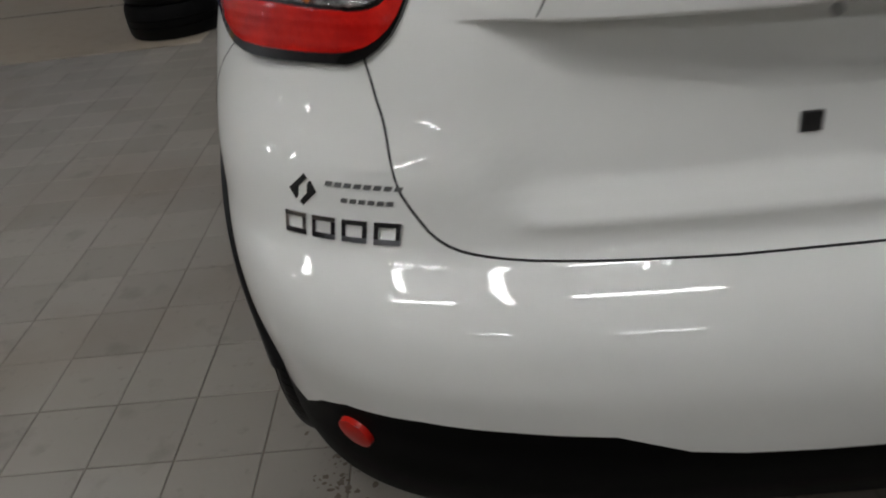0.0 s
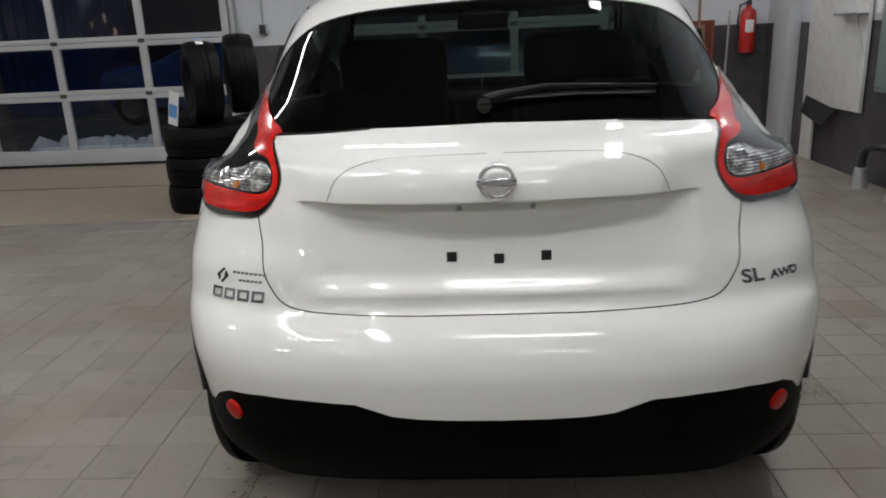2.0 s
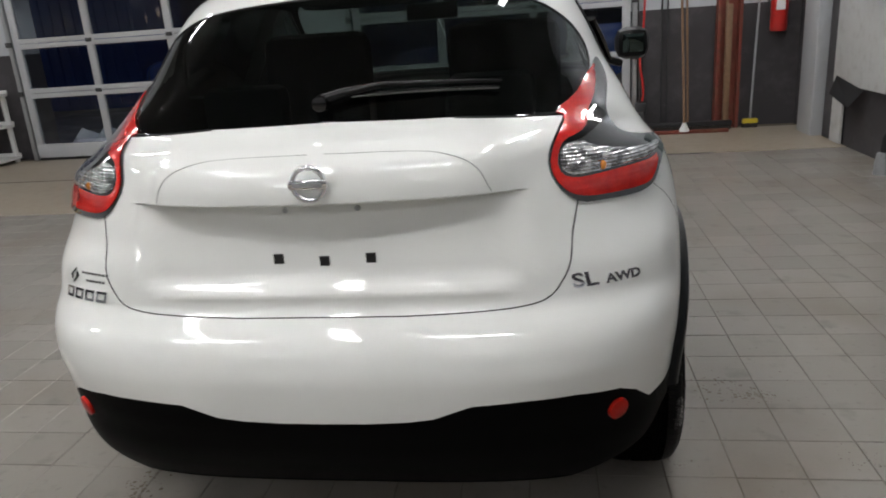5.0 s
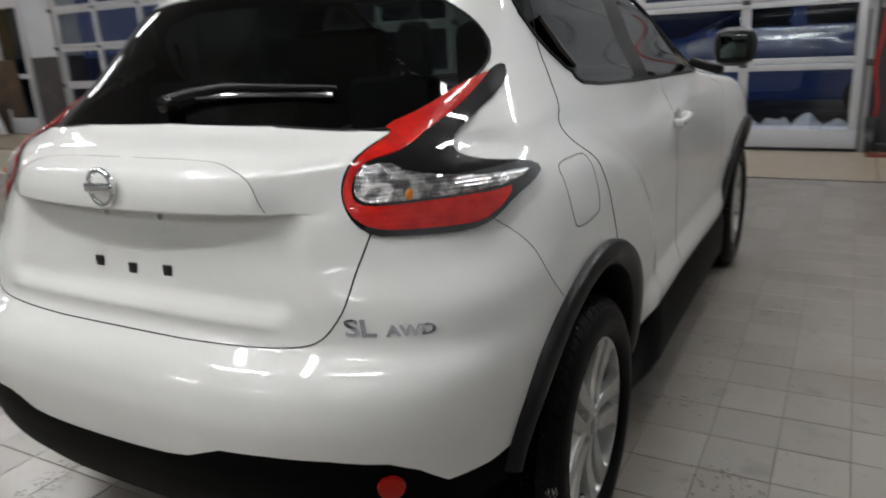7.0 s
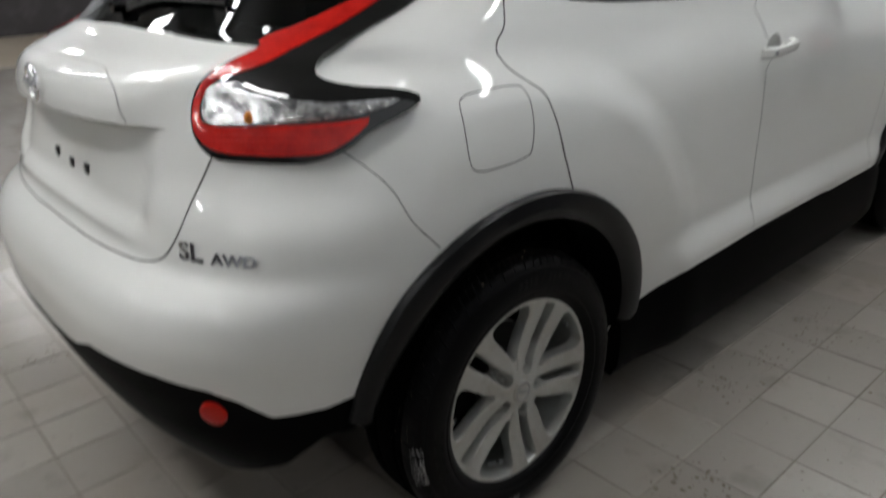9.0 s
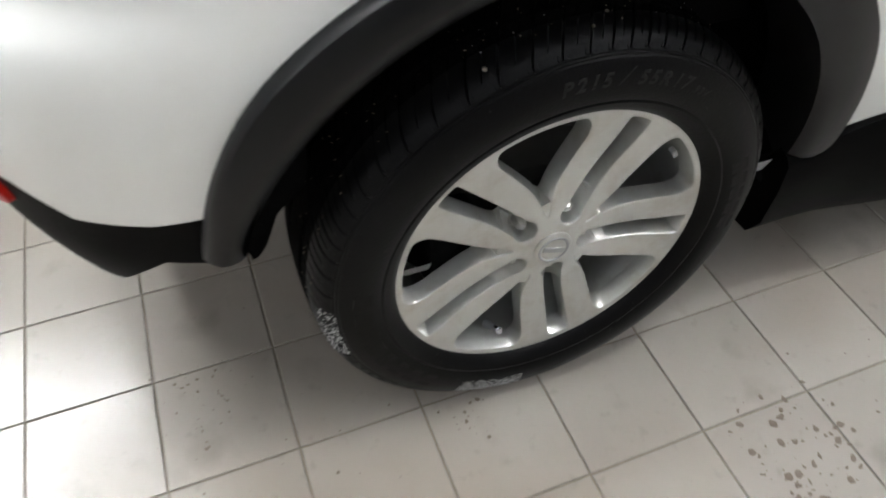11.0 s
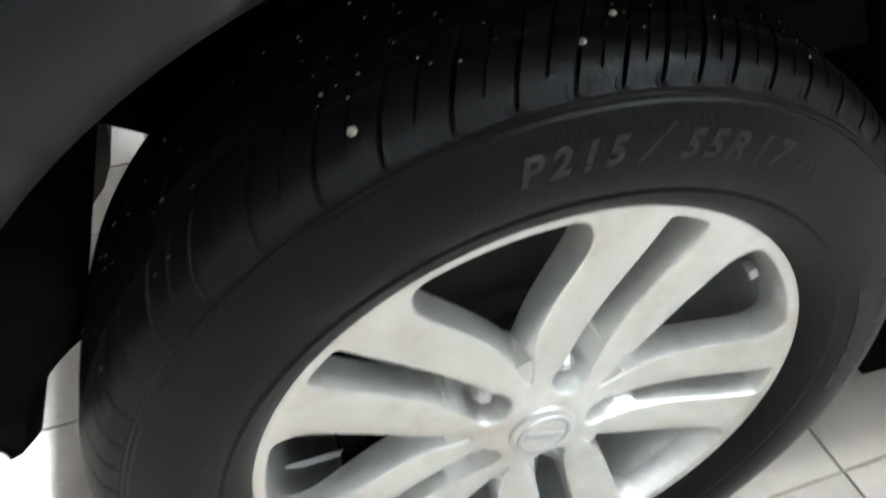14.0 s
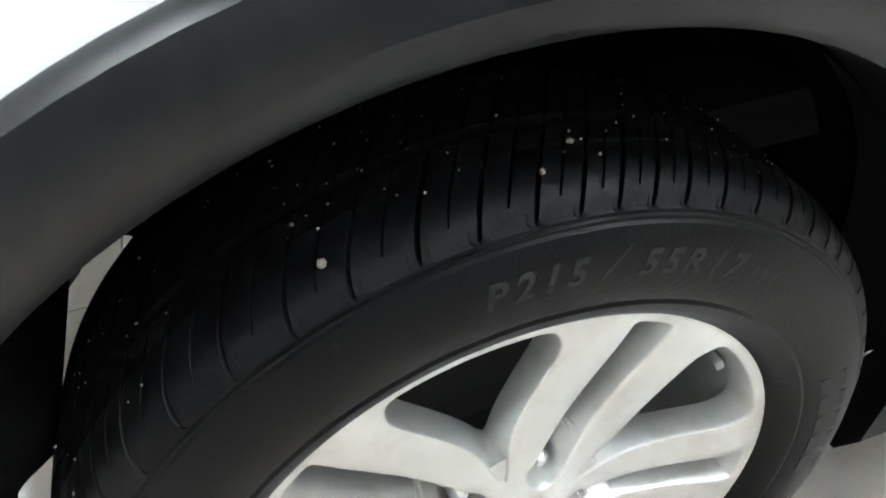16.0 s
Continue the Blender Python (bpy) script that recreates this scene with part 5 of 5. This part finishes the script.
def parked_car(x, y, turn, mat, label):
    c = thing("parked_car", (x, y, 0), label, "car", "cars parked outside")
    bm = bmesh.new()
    us = list(np.linspace(0, 1, 16)) + list(np.linspace(1, 2, 24)[1:]) + list(np.linspace(2, 3, 12)[1:])
    zs = np.linspace(.30, 1.48, 34)
    grids = []
    for s in (1, -1):
        rows = [[bm.verts.new((p[0] * s, p[1] - 1.3, p[2])) for p in (skin(u, z) for u in us)] for z in zs]
        for a, b in zip(rows, rows[1:]):
            for i in range(len(us) - 1):
                bm.faces.new((a[i], a[i + 1], b[i + 1], b[i]))
    bmesh.ops.remove_doubles(bm, verts=bm.verts, dist=1e-4)
    bmesh.ops.recalc_face_normals(bm, faces=bm.faces)
    dark = bmesh.new()
    for f in bm.faces:
        cz, cy = f.calc_center_median().z, f.calc_center_median().y + 1.3
        f.material_index = 1 if 1.15 < cz < 1.42 and not (.78 < cy < .95) else 0
    dark.free()
    body = part("body", bm, mat, c)
    body.data.materials.append(BLACKTRIM)
    part("roof_panel", box((0, -.75, 1.50), (1.0, 1.25, .06), .025), mat, c)
    for wx in (-.74, .74):
        for wy in (-1.3, 1.23):
            w = part("wheel", lathe([(0, -.06), (.20, -.08), (.22, -.10), (.30, -.11), (.33, -.08), (.33, .08), (.30, .11), (.22, .10), (0, .07)], (wx, wy, .33), 28, "x"), RUBBER, c)
            part("hub", lathe([(0, .115), (.18, .105), (.21, .09)], (wx if wx > 0 else wx - .22, wy, .33), 20, "x"), BRACKET, w)
    c.matrix_basis = pose(x, y, 0, 0, 0, turn)
    return c


parked_car(.3, 9.0, 90, NAVY, "dark blue car parked across the yard outside")
parked_car(-4.9, 11.5, 90, NAVY, "dark blue car parked across the yard outside")
parked_car(4.0, 14.5, 75, BLACKTRIM, "black car parked across the yard outside")
b = thing("far_building", (2, 42, 0), "dark red building with lit windows across the yard", "building")
part("wall", box((0, 0, 4), (60, 8, 8), 0), BUILDING, b)
for i in range(6, 11):
    part("window", box((-26 + 4 * i, -4.03, 3.0 + 2.2 * (i % 2)), (1.6, .06, 1.1), .01), LITWINDOW, b)
for x, y in ((-7.5, 24), (3.2, 26), (7, 19)):
    s = thing("street_lamp", (x, y, 0), "tall yard lamp, lit", "street lamp", "yard lamps")
    part("pole", sweep([(0, 0, 0), (0, 0, 6), (0, -.6, 6.3)], [.08, .05, .04], 8), GALV, s)
    part("lamp_head", box((0, -.75, 6.3), (.25, .5, .10), .02), STREETLIGHT, s)
for x, y, w, h in ((-9.5, 14, 3.0, 2.6), (-2.2, 15.5, 2.6, 2.5)):
    c = thing("blue_container", (x, y, 0), "dark blue steel container in the yard", "container", "yard containers")
    bm = box((0, 0, h / 2), (w, 2.2, h), .02)
    for i in range(12):
        box((-w / 2 + (i + .5) * w / 12, -1.11, h / 2), (.10, .05, h - .2), .01, None, bm)
    part("shell", bm, NAVY, c)

# ---------------------------------------------------------------- along the north and east walls
p = thing("steel_post", (2.46, 6.30, 0), "rusty red steel channel post leaning on the wall", "post")
part("channel", prism([(-.125, .06), (-.125, -.06), (-.095, -.06), (-.095, .03), (.095, .03), (.095, -.06), (.125, -.06), (.125, .06)], 0, 1.36, "z"), RUSTRED, p)
part("wooden_core", box((0, -.01, .66), (.06, .05, 1.30), .006), WOOD, p, "worn brown wooden core")
part("long_handle", sweep([(-.02, -.03, .02), (-.02, .06, 2.15)], .016, 8), WOOD, p)


def broom(x, y, lean, head, mat, handle, width, label, height=1.45):
    b = thing("broom", (x, y, 0), label, "broom", "brooms by the wall")
    part("handle", sweep([(0, 0, .06), (lean, .10 if y < 6.3 else .02, height)], .012, 8), handle, b)
    part("head", box((0, 0, .075), (width, .06, .05), .01), mat, b)
    bm = bmesh.new()
    for i in range(int(width / .012)):
        x2 = -width / 2 + .012 * (i + .5)
        box((x2, dice.uniform(-.01, .01), .027), (.008, .05, .052), 0, (dice.uniform(-8, 8), dice.uniform(-8, 8), 0), bm)
    part("bristles", bm, head, b)
    return b


broom(2.71, 6.24, .06, BRISTLE, YELLOW, GALV, .16, "yellow-headed broom with a pale metal handle")
broom(2.05, 6.20, -.03, BRISTLE, BLACKPLASTIC, WOOD, .92, "wide push broom with a wooden handle")
s = thing("floor_squeegee", (1.98, 6.02, 0), "wide floor squeegee with a rusty blade lying by the wall", "squeegee")
part("blade", box((0, 0, .022), (.92, .035, .04), .006), RUSTRED, s, "rusty red blade")
part("socket", lathe([(.06, .03), (.045, .06), (.016, .12)], (0, 0, 0), 12), PAPER, s)
part("handle", sweep([(0, 0, .10), (.0, .36, 1.5)], .013, 8), WOOD, s)
for x in (1.78, 1.84):
    b = thing("pry_bar", (x, 6.36, 0), "dark steel bar leaning on the wall", "bar", "steel bars")
    part("bar", sweep([(0, -.03, .0), (0, .03, 1.50)], .012, 6), BRACKET, b)

e = thing("fire_extinguisher", (2.96, 6.30, 1.0), "red fire extinguisher hanging on the wall", "fire extinguisher")
part("cylinder", lathe([(0, 0), (.075, .0), (.085, .015), (.085, .40), (.07, .45), (.03, .475), (.03, .50), (0, .50)], steps=28), REDPAINT, e)
part("head", box((0, 0, .525), (.05, .06, .05), .01), BLACKPLASTIC, e)
part("lever", sweep([(0, -.02, .55), (.02, -.10, .58)], .010, 6), BLACKPLASTIC, e)
part("hose", sweep([(-.02, 0, .53), (-.10, -.02, .50), (-.115, -.02, .35), (-.10, -.02, .15)], .011, 8), BLACKPLASTIC, e)
part("data_plate", box((-.01, -.084, .28), (.09, .006, .13), .002), PAPER, e, "white data plate with unreadable print")
part("bracket", box((0, .10, .30), (.06, .06, .30), .01), GALV, e)

for x, z, w in ((1.82, 1.55, .07), (2.19, 1.50, .11), (-2.45, 1.48, .09)):
    o = thing("outlet_box", (x, NORTH - .03, z), "grey metal outlet box fed by a conduit", "outlet box", "wall outlet boxes")
    part("box", box((0, 0, 0), (w, .07, w * 1.35), .008), GALV, o)
    part("cover", box((0, -.037, 0), (w * .8, .004, w * 1.1), .001), BLACKPLASTIC if w < .1 else GALV, o)
    part("conduit", sweep([(0, .0, w * .6), (0, 0, 2.2)], .012, 8), GALV, o)
h = thing("air_hose", (1.56, 6.28, 0), "coiled red air hose on a black hand cart", "hose")
part("hose", sweep(curved([(.02, 0, 2.3), (.03, 0, 1.2), (-.04, -.02, .8), (.03, -.03, .45), (-.02, -.02, .25)], 3), .012, 8), REDPAINT, h)
part("wheel", lathe([(.05, -.03), (.11, -.03), (.12, 0), (.11, .03), (.05, .03)], (-.02, -.08, .12), 24, "x"), BLACKPLASTIC, h)
part("cart_frame", sweep([(-.02, -.02, .03), (-.02, .0, .9)], .014, 8), BRACKET, h)
part("motor", box((-.01, -.02, .26), (.12, .12, .16), .03), BLACKPLASTIC, h)
bm = sweep([(-.05, .06, 0), (-.05, .08, 1.6)], .025, 8)
part("post", bm, BRACKET, h)

# east wall: white jamb, board, flap, switch cabinet and pipes
j = tagged(finish("trim", box((3.16, 5.74, 1.5), (.12, .40, 3.0), .01), DOORPAINT), "white painted door jamb", "trim", kind="structure")
b = thing("wall_board", (3.19, 4.70, 0), "off-white sheet board fixed to the wall, its foot bent up", "wall board")
part("sheet", box((0, 0, 1.50), (.03, 1.10, 1.90), .004), WHITEBOARD, b)
part("lower_strip", box((.0, .42, .30), (.025, .24, .58), .004), WHITEBOARD, b)
part("ledge", box((-.06, -.34, 1.36), (.12, .40, .02), .003, (0, 0, 0)), GALV, b)
part("strut", sweep([(-.01, -.36, 1.34), (-.01, -.54, 1.02)], .012, 6), GALV, b)
bm = bmesh.new()
vs = [bm.verts.new(v) for v in ((-.02, .46, .62), (-.02, -.16, .54), (-.14, -.16, .40), (-.14, .28, .48))]
bm.faces.new(vs)
r = bmesh.ops.solidify(bm, geom=bm.faces, thickness=.012)
part("bent_flap", bm, BRACKET, b, "dark bent metal flap", False)
c = thing("switch_cabinet", (3.05, 2.92, .80), "grey-green steel electrical cabinet on the wall", "electrical cabinet")
part("body", box((0, 0, .70), (.32, .98, 1.40), .012), CABINET, c)
part("door", box((-.168, 0, .70), (.018, .90, 1.32), .008), CABINET, c)
part("latch", box((-.185, .36, .72), (.02, .03, .12), .006), BLACKPLASTIC, c)
for y, x in ((3.28, 3.08), (3.08, 3.03), (2.82, 3.03), (2.60, 3.08)):
    p = thing("conduit_pipe", (x, y, 0), "galvanised conduit pipe from the cabinet to the floor", "pipe", "conduit pipes")
    part("pipe", sweep(curved([(0, 0, .80), (0, 0, .35), (-.04, -.05, .2), (-.06, -.06, 0)], 2), .026, 10), GALV, p)
    part("coupling", lathe([(.026, 0), (.035, 0), (.035, .05), (.026, .05)], (0, 0, .52), 14), GALV, p)
    part("foot_collar", lathe([(.05, 0), (.045, .05), (.028, .06)], (-.06, -.06, 0), 14), GALV, p)
p = thing("cable_elbow", (3.14, 3.62, 0), "black rubber cable bending into a grey pipe stub", "cable")
part("stub", lathe([(.06, 0), (.055, .10), (.045, .16), (.03, .17)], (-.10, .12, 0), 16), GALV, p)
part("cable", sweep(curved([(-.10, .12, .15), (-.10, .10, .32), (-.08, -.05, .36), (.0, -.14, .34)], 3), .030, 10), BLACKPLASTIC, p)
part("junction_box", box((.0, -.20, .34), (.10, .14, .14), .012), GALV, p)
part("riser", sweep([(.0, -.20, .40), (0, -.20, .85)], .018, 8), GALV, p)
s = thing("light_switch", (EAST - .02, 4.02, 1.42), "white light switch box", "switch")
part("plate", box((0, 0, 0), (.04, .08, .13), .006), PAPER, s)

# ---------------------------------------------------------------- tyres beside the car
def loose_tyre(x, y, z, turn, label, group):
    t = thing("loose_tyre", (x, y, z), label, "tyre", group)
    prof = [(.215, -.09), (.24, -.112), (.285, -.12), (.318, -.11), (.33, -.075), (.334, -.03), (.326, -.028), (.326, -.018), (.334, -.016), (.334, .016), (.326, .018), (.326, .028), (.334, .03), (.33, .075), (.318, .11), (.285, .12), (.24, .112), (.215, .09), (.205, .05), (.205, -.05), (.215, -.09)]
    bm = lathe(prof, steps=80)
    for v in bm.verts:
        r = math.hypot(v.co.x, v.co.y)
        if r > .316 and abs(v.co.z) > .04:
            k = int(round(math.degrees(math.atan2(v.co.y, v.co.x)) / 4.5)) % 2
            if k:
                v.co.x *= .986
                v.co.y *= .986
    part("carcass", bm, RUBBER, t)
    t.matrix_basis = pose(x, y, z, *turn)
    return t


for i in range(3):
    loose_tyre(-2.36 + .02 * i, 3.86 - .02 * i, .112 + .240 * i, (0, 0, 20 * i), "black tyre lying flat in a stack", "stacked tyres")
    loose_tyre(-2.0 + .015 * i, 4.50, .112 + .240 * i, (0, 0, 30 * i), "black tyre lying flat in a stack", "stacked tyres")
t = loose_tyre(-2.28, 3.80, .712 + .332, (90, 0, 119), "new black tyre standing on a stack, with a paper band", "standing tyres")
loose_tyre(-2.06, 4.14, .712 + .38, (90, 0, 112), "new black tyre standing on a stack", "standing tyres")
bm = bmesh.new()
rows = []
for a in np.linspace(-14, 24, 12):
    q = radians(a + 90)
    rows.append([bm.verts.new((.338 * math.cos(q), .338 * math.sin(q), z)) for z in (-.03, .03)])
for a, b in zip(rows, rows[1:]):
    bm.faces.new((a[0], a[1], b[1], b[0]))
bmesh.ops.rotate(bm, verts=bm.verts, cent=(0, 0, 0), matrix=Euler((0, 0, radians(0))).to_matrix())
band = part("paper_band", bm, PAPER, t, "white paper band", False)
part("blue_print", box((-.02, .345, 0), (.10, .004, .05), 0), BLUEPRINT, band)
for x, y, z in ((-2.40, 3.44, .76),):
    g = thing("hang_tag", (x, y, z), "blue and white paper tag hanging on a tyre", "tag", "tyre tags")
    part("card", box((0, 0, .12), (.10, .004, .26), 0, (0, 14, -25)), PAPER, g)
    part("print", box((-.004, -.004, .10), (.08, .004, .10), 0, (0, 14, -25)), BLUEPRINT, g)
    part("bar", box((.012, -.004, .20), (.07, .004, .035), 0, (0, 14, -25)), BLUEPRINT, g)

# ---------------------------------------------------------------- the far west end
c = thing("tool_trolley", (-6.55, 6.05, 0), "white plastic two-tier trolley with papers and a cardboard box", "trolley")
for x in (-.40, .40):
    for y in (-.20, .20):
        part("leg", box((x, y, .42), (.05, .05, .84), .008), HOUSING, c)
for z in (.06, .46, .84):
    bm = box((0, 0, z), (.90, .48, .035), .01)
    for y in (-.23, .23):
        box((0, y, z + .03), (.90, .02, .05), .005, None, bm)
    part("shelf", bm, HOUSING, c)
b = thing("cardboard_box", (-6.35, 6.05, .857), "small orange-brown cardboard box on a trolley", "box")
part("carton", box((0, 0, .10), (.22, .18, .20), .004), CARD, b)
for i in range(3):
    s = thing("paper_sheet", (-6.72 + .05 * i, 6.0, .862 + .004 * i), "white paper sheet lying on a trolley", "paper", "papers")
    part("sheet", box((0, 0, .001), (.30, .22, .003), 0, (0, 0, 12 * i)), PAPER, s)
b = thing("soap_bottle", (-6.55, 6.36, 1.45), "black and white dispenser bottle on the wall", "dispenser")
part("bottle", lathe([(0, 0), (.05, 0), (.05, .14), (.02, .18), (0, .18)], steps=18), PAPER, b)
part("pump", box((0, 0, .22), (.05, .06, .09), .012), BLACKPLASTIC, b)

room = tagged(finish("back_room", box((WEST - 2.2, 5.3, 1.9), (.1, 4.0, 4.0)), CREAM, smooth=False), "cream wall of the lit back office", "wall", kind="structure")
for c0, s0 in (((WEST - 1.2, 3.3, 1.9), (2.0, .1, 4.0)), ((WEST - 1.2, 7.3, 1.9), (2.0, .1, 4.0)), ((WEST - 1.2, 5.3, 3.6), (2.0, 3.9, .1)), ((WEST - 1.2, 5.3, -.05), (2.0, 3.9, .1))):
    tagged(finish("back_room", box(c0, s0), CREAM, smooth=False), "cream wall of the lit back office", "wall", kind="structure")
l = thing("office_light", (WEST - 1.1, 5.4, 3.55), "warm square ceiling light in the back office", "ceiling light")
part("panel", box((0, 0, -.03), (1.0, .5, .05), .01), WARMLAMP, l)
o = thing("orange_crate", (WEST - .15, 5.92, 1.26), "orange box on the counter of the back office", "box")
part("carton", box((0, 0, .62), (.30, .42, .46), .02), ORANGE, o)
part("stand", box((0, 0, .20), (.26, .36, .38), .01), WOOD, o)
part("note", box((.14, 0, .25), (.01, .24, .22), .002), PAPER, o)
for y in (4.93, 6.17):
    tagged(finish("trim", box((WEST + .02, y, 2.05), (.05, .08, 1.75), .005), DOORPAINT), "pale window trim", "trim", kind="structure")
o = thing("orange_sign", (WEST + .02, 4.55, 1.9), "plain orange board on the wall", "board")
part("board", box((0, 0, 0), (.03, .60, .95), .004), ORANGE, o)
b = thing("rubbish_bin", (-12.9, 5.15, 0), "large black bin full of white packing", "bin")
bm = lathe([(0, .02), (.28, .02), (.30, .0), (.36, .80), (.38, .82), (.36, .84), (.33, .80), (0, .78)], steps=28)
part("tub", bm, BLACKPLASTIC, b)
def crumple(c, s, seed, bm=None):
    bm = bm or bmesh.new()
    made = bmesh.ops.create_icosphere(bm, subdivisions=4, radius=1)["verts"]
    for v in made:
        q = v.co * 2.2 + Vector((seed * 3.1, 0, seed))
        k = 1 + .25 * noise.noise(q) + .16 * abs(noise.noise(q * 2.7)) + .08 * noise.noise(q * 6)
        v.co = Vector((v.co.x * s[0] * k + c[0], v.co.y * s[1] * k + c[1], max(0.0, v.co.z * s[2] * k + c[2])))
    return bm


part("packing", crumple((0, 0, .85), (.30, .30, .16), 1), BAG, b, "white crumpled packing")
for i, (y, z, w) in enumerate(((0, .16, .52), (.03, .48, .50), (-.02, .82, .46))):
    g = thing("plastic_bag", (-12.85, 5.98 + y, z - .16), "white filled plastic bag in a pile", "bag", "pile of bags")
    part("sack", crumple((0, 0, .19), (.45, w * .85, .20), 3 + i), BAG, g)
p = thing("leaning_plank", (-12.2, 6.1, 0), "pale plank leaning against the wall", "plank")
part("plank", box((0, 0, .75), (.05, .16, 1.6), .005, (0, -24, 0)), WHITEBOARD, p)
p = thing("plywood_sheet", (-11.9, 6.36, 0), "dark stained plywood sheet against the wall", "plywood sheet")
part("sheet", box((0, 0, .65), (.9, .03, 1.28), .004, (4, 0, 0)), DARKWOOD, p)
a = thing("fire_alarm", (-12.35, NORTH - .03, 1.42), "small red alarm box on the wall", "alarm box")
part("case", box((0, 0, 0), (.12, .06, .16), .01), REDPAINT, a)

# ---------------------------------------------------------------- dried mud on the floor
def mud_marks(cx, cy, sx, sy, count, size, label):
    """A scatter of thin irregular flakes of dirt."""
    bm = bmesh.new()
    for _ in range(count * 3):
        x, y, s = cx + dice.gauss(0, sx), cy + dice.gauss(0, sy), size * .55 * dice.random() ** 2 + .0012
        stretch, turn = dice.uniform(.4, 1.0), dice.uniform(0, 3.14)
        ring = []
        for k in range(9):
            a, r = 2 * math.pi * k / 9, s * dice.uniform(.5, 1.0)
            u, v = r * math.cos(a), r * stretch * math.sin(a)
            ring.append(bm.verts.new((x + u * math.cos(turn) - v * math.sin(turn), y + u * math.sin(turn) + v * math.cos(turn), .0010)))
        top = bm.verts.new((x, y, .0010 + .06 * s))
        for k in range(9):
            bm.faces.new((ring[k], ring[(k + 1) % 9], top))
    bmesh.ops.recalc_face_normals(bm, faces=bm.faces)
    return tagged(finish("mud_marks", bm, MUD, smooth=False), label, "dirt", "mud on the floor", "stuff")


for cx, cy, sx, sy, count, size in ((1.12, .35, .05, .05, 26, .016), (.93, .81, .05, .04, 22, .015), (1.04, 1.32, .08, .10, 34, .015), (1.09, 1.75, .06, .12, 22, .014),
                                    (.95, 1.42, .03, .06, 10, .012), (1.24, .30, .035, .022, 40, .013), (.98, 1.02, .05, .10, 26, .012), (1.16, 1.95, .05, .16, 30, .014), (1.42, -.10, .05, .03, 14, .010), (1.28, .62, .12, .16, 16, .010), (.88, -.13, .03, .02, 7, .009), (.69, -.54, .05, .04, 16, .007), (1.02, -.40, .15, .12, 14, .006)):
    mud_marks(cx, cy, sx, sy, count, size, "dried brown mud marks on the beige tiles")
mud_marks(-.80, -.40, .035, .20, 110, .018, "brown dirt strip beside the car on the tiles")

# ---------------------------------------------------------------- floor tiles
PITCH, TX, TY = .203, .840, .008
def tile_geometry():
    g, t, h = PITCH / 2 - .0016, PITCH / 2 - .0030, .006
    v = [(sx * g, sy * g, -h) for sx, sy in ((-1, -1), (1, -1), (1, 1), (-1, 1))] + [(sx * g, sy * g, -.0012) for sx, sy in ((-1, -1), (1, -1), (1, 1), (-1, 1))] + [(sx * t, sy * t, 0) for sx, sy in ((-1, -1), (1, -1), (1, 1), (-1, 1))]
    f = [(8, 9, 10, 11)] + [(a, (a + 1) % 4, 4 + (a + 1) % 4, 4 + a) for a in range(4)] + [(4 + a, 4 + (a + 1) % 4, 8 + (a + 1) % 4, 8 + a) for a in range(4)]
    return v, f


tv, tf = tile_geometry()
one = bpy.data.meshes.new("tile")
one.from_pydata(tv, [], tf)
one.materials.append(TILE)
verts, faces = [], []
for i in range(-49, 12):
    for j in range(-20, 24):
        x, y = TX + (i + .5) * PITCH, TY + (j + .5) * PITCH
        lift, tilt = dice.uniform(-.0006, .0006), (dice.uniform(-.0025, .0025), dice.uniform(-.0025, .0025))
        if -3 <= i <= 7 and -8 <= j <= 18:
            o = new("tile", one)
            o.parent = floor
            o.location = (x, y, lift)
            o.rotation_euler = (tilt[0], tilt[1], 0)
        else:
            at = len(verts)
            verts += [(x + a, y + b, c + lift + a * tilt[1] + b * tilt[0]) for a, b, c in tv]
            faces += [tuple(at + k for k in f) for f in tf]
me = bpy.data.meshes.new("tile_field")
me.from_pydata(verts, [], faces)
me.materials.append(TILE)
field = new("tile_field", me)
field.parent = floor
tagged(field, "beige glazed floor tiles, worn and stained", kind="stuff")
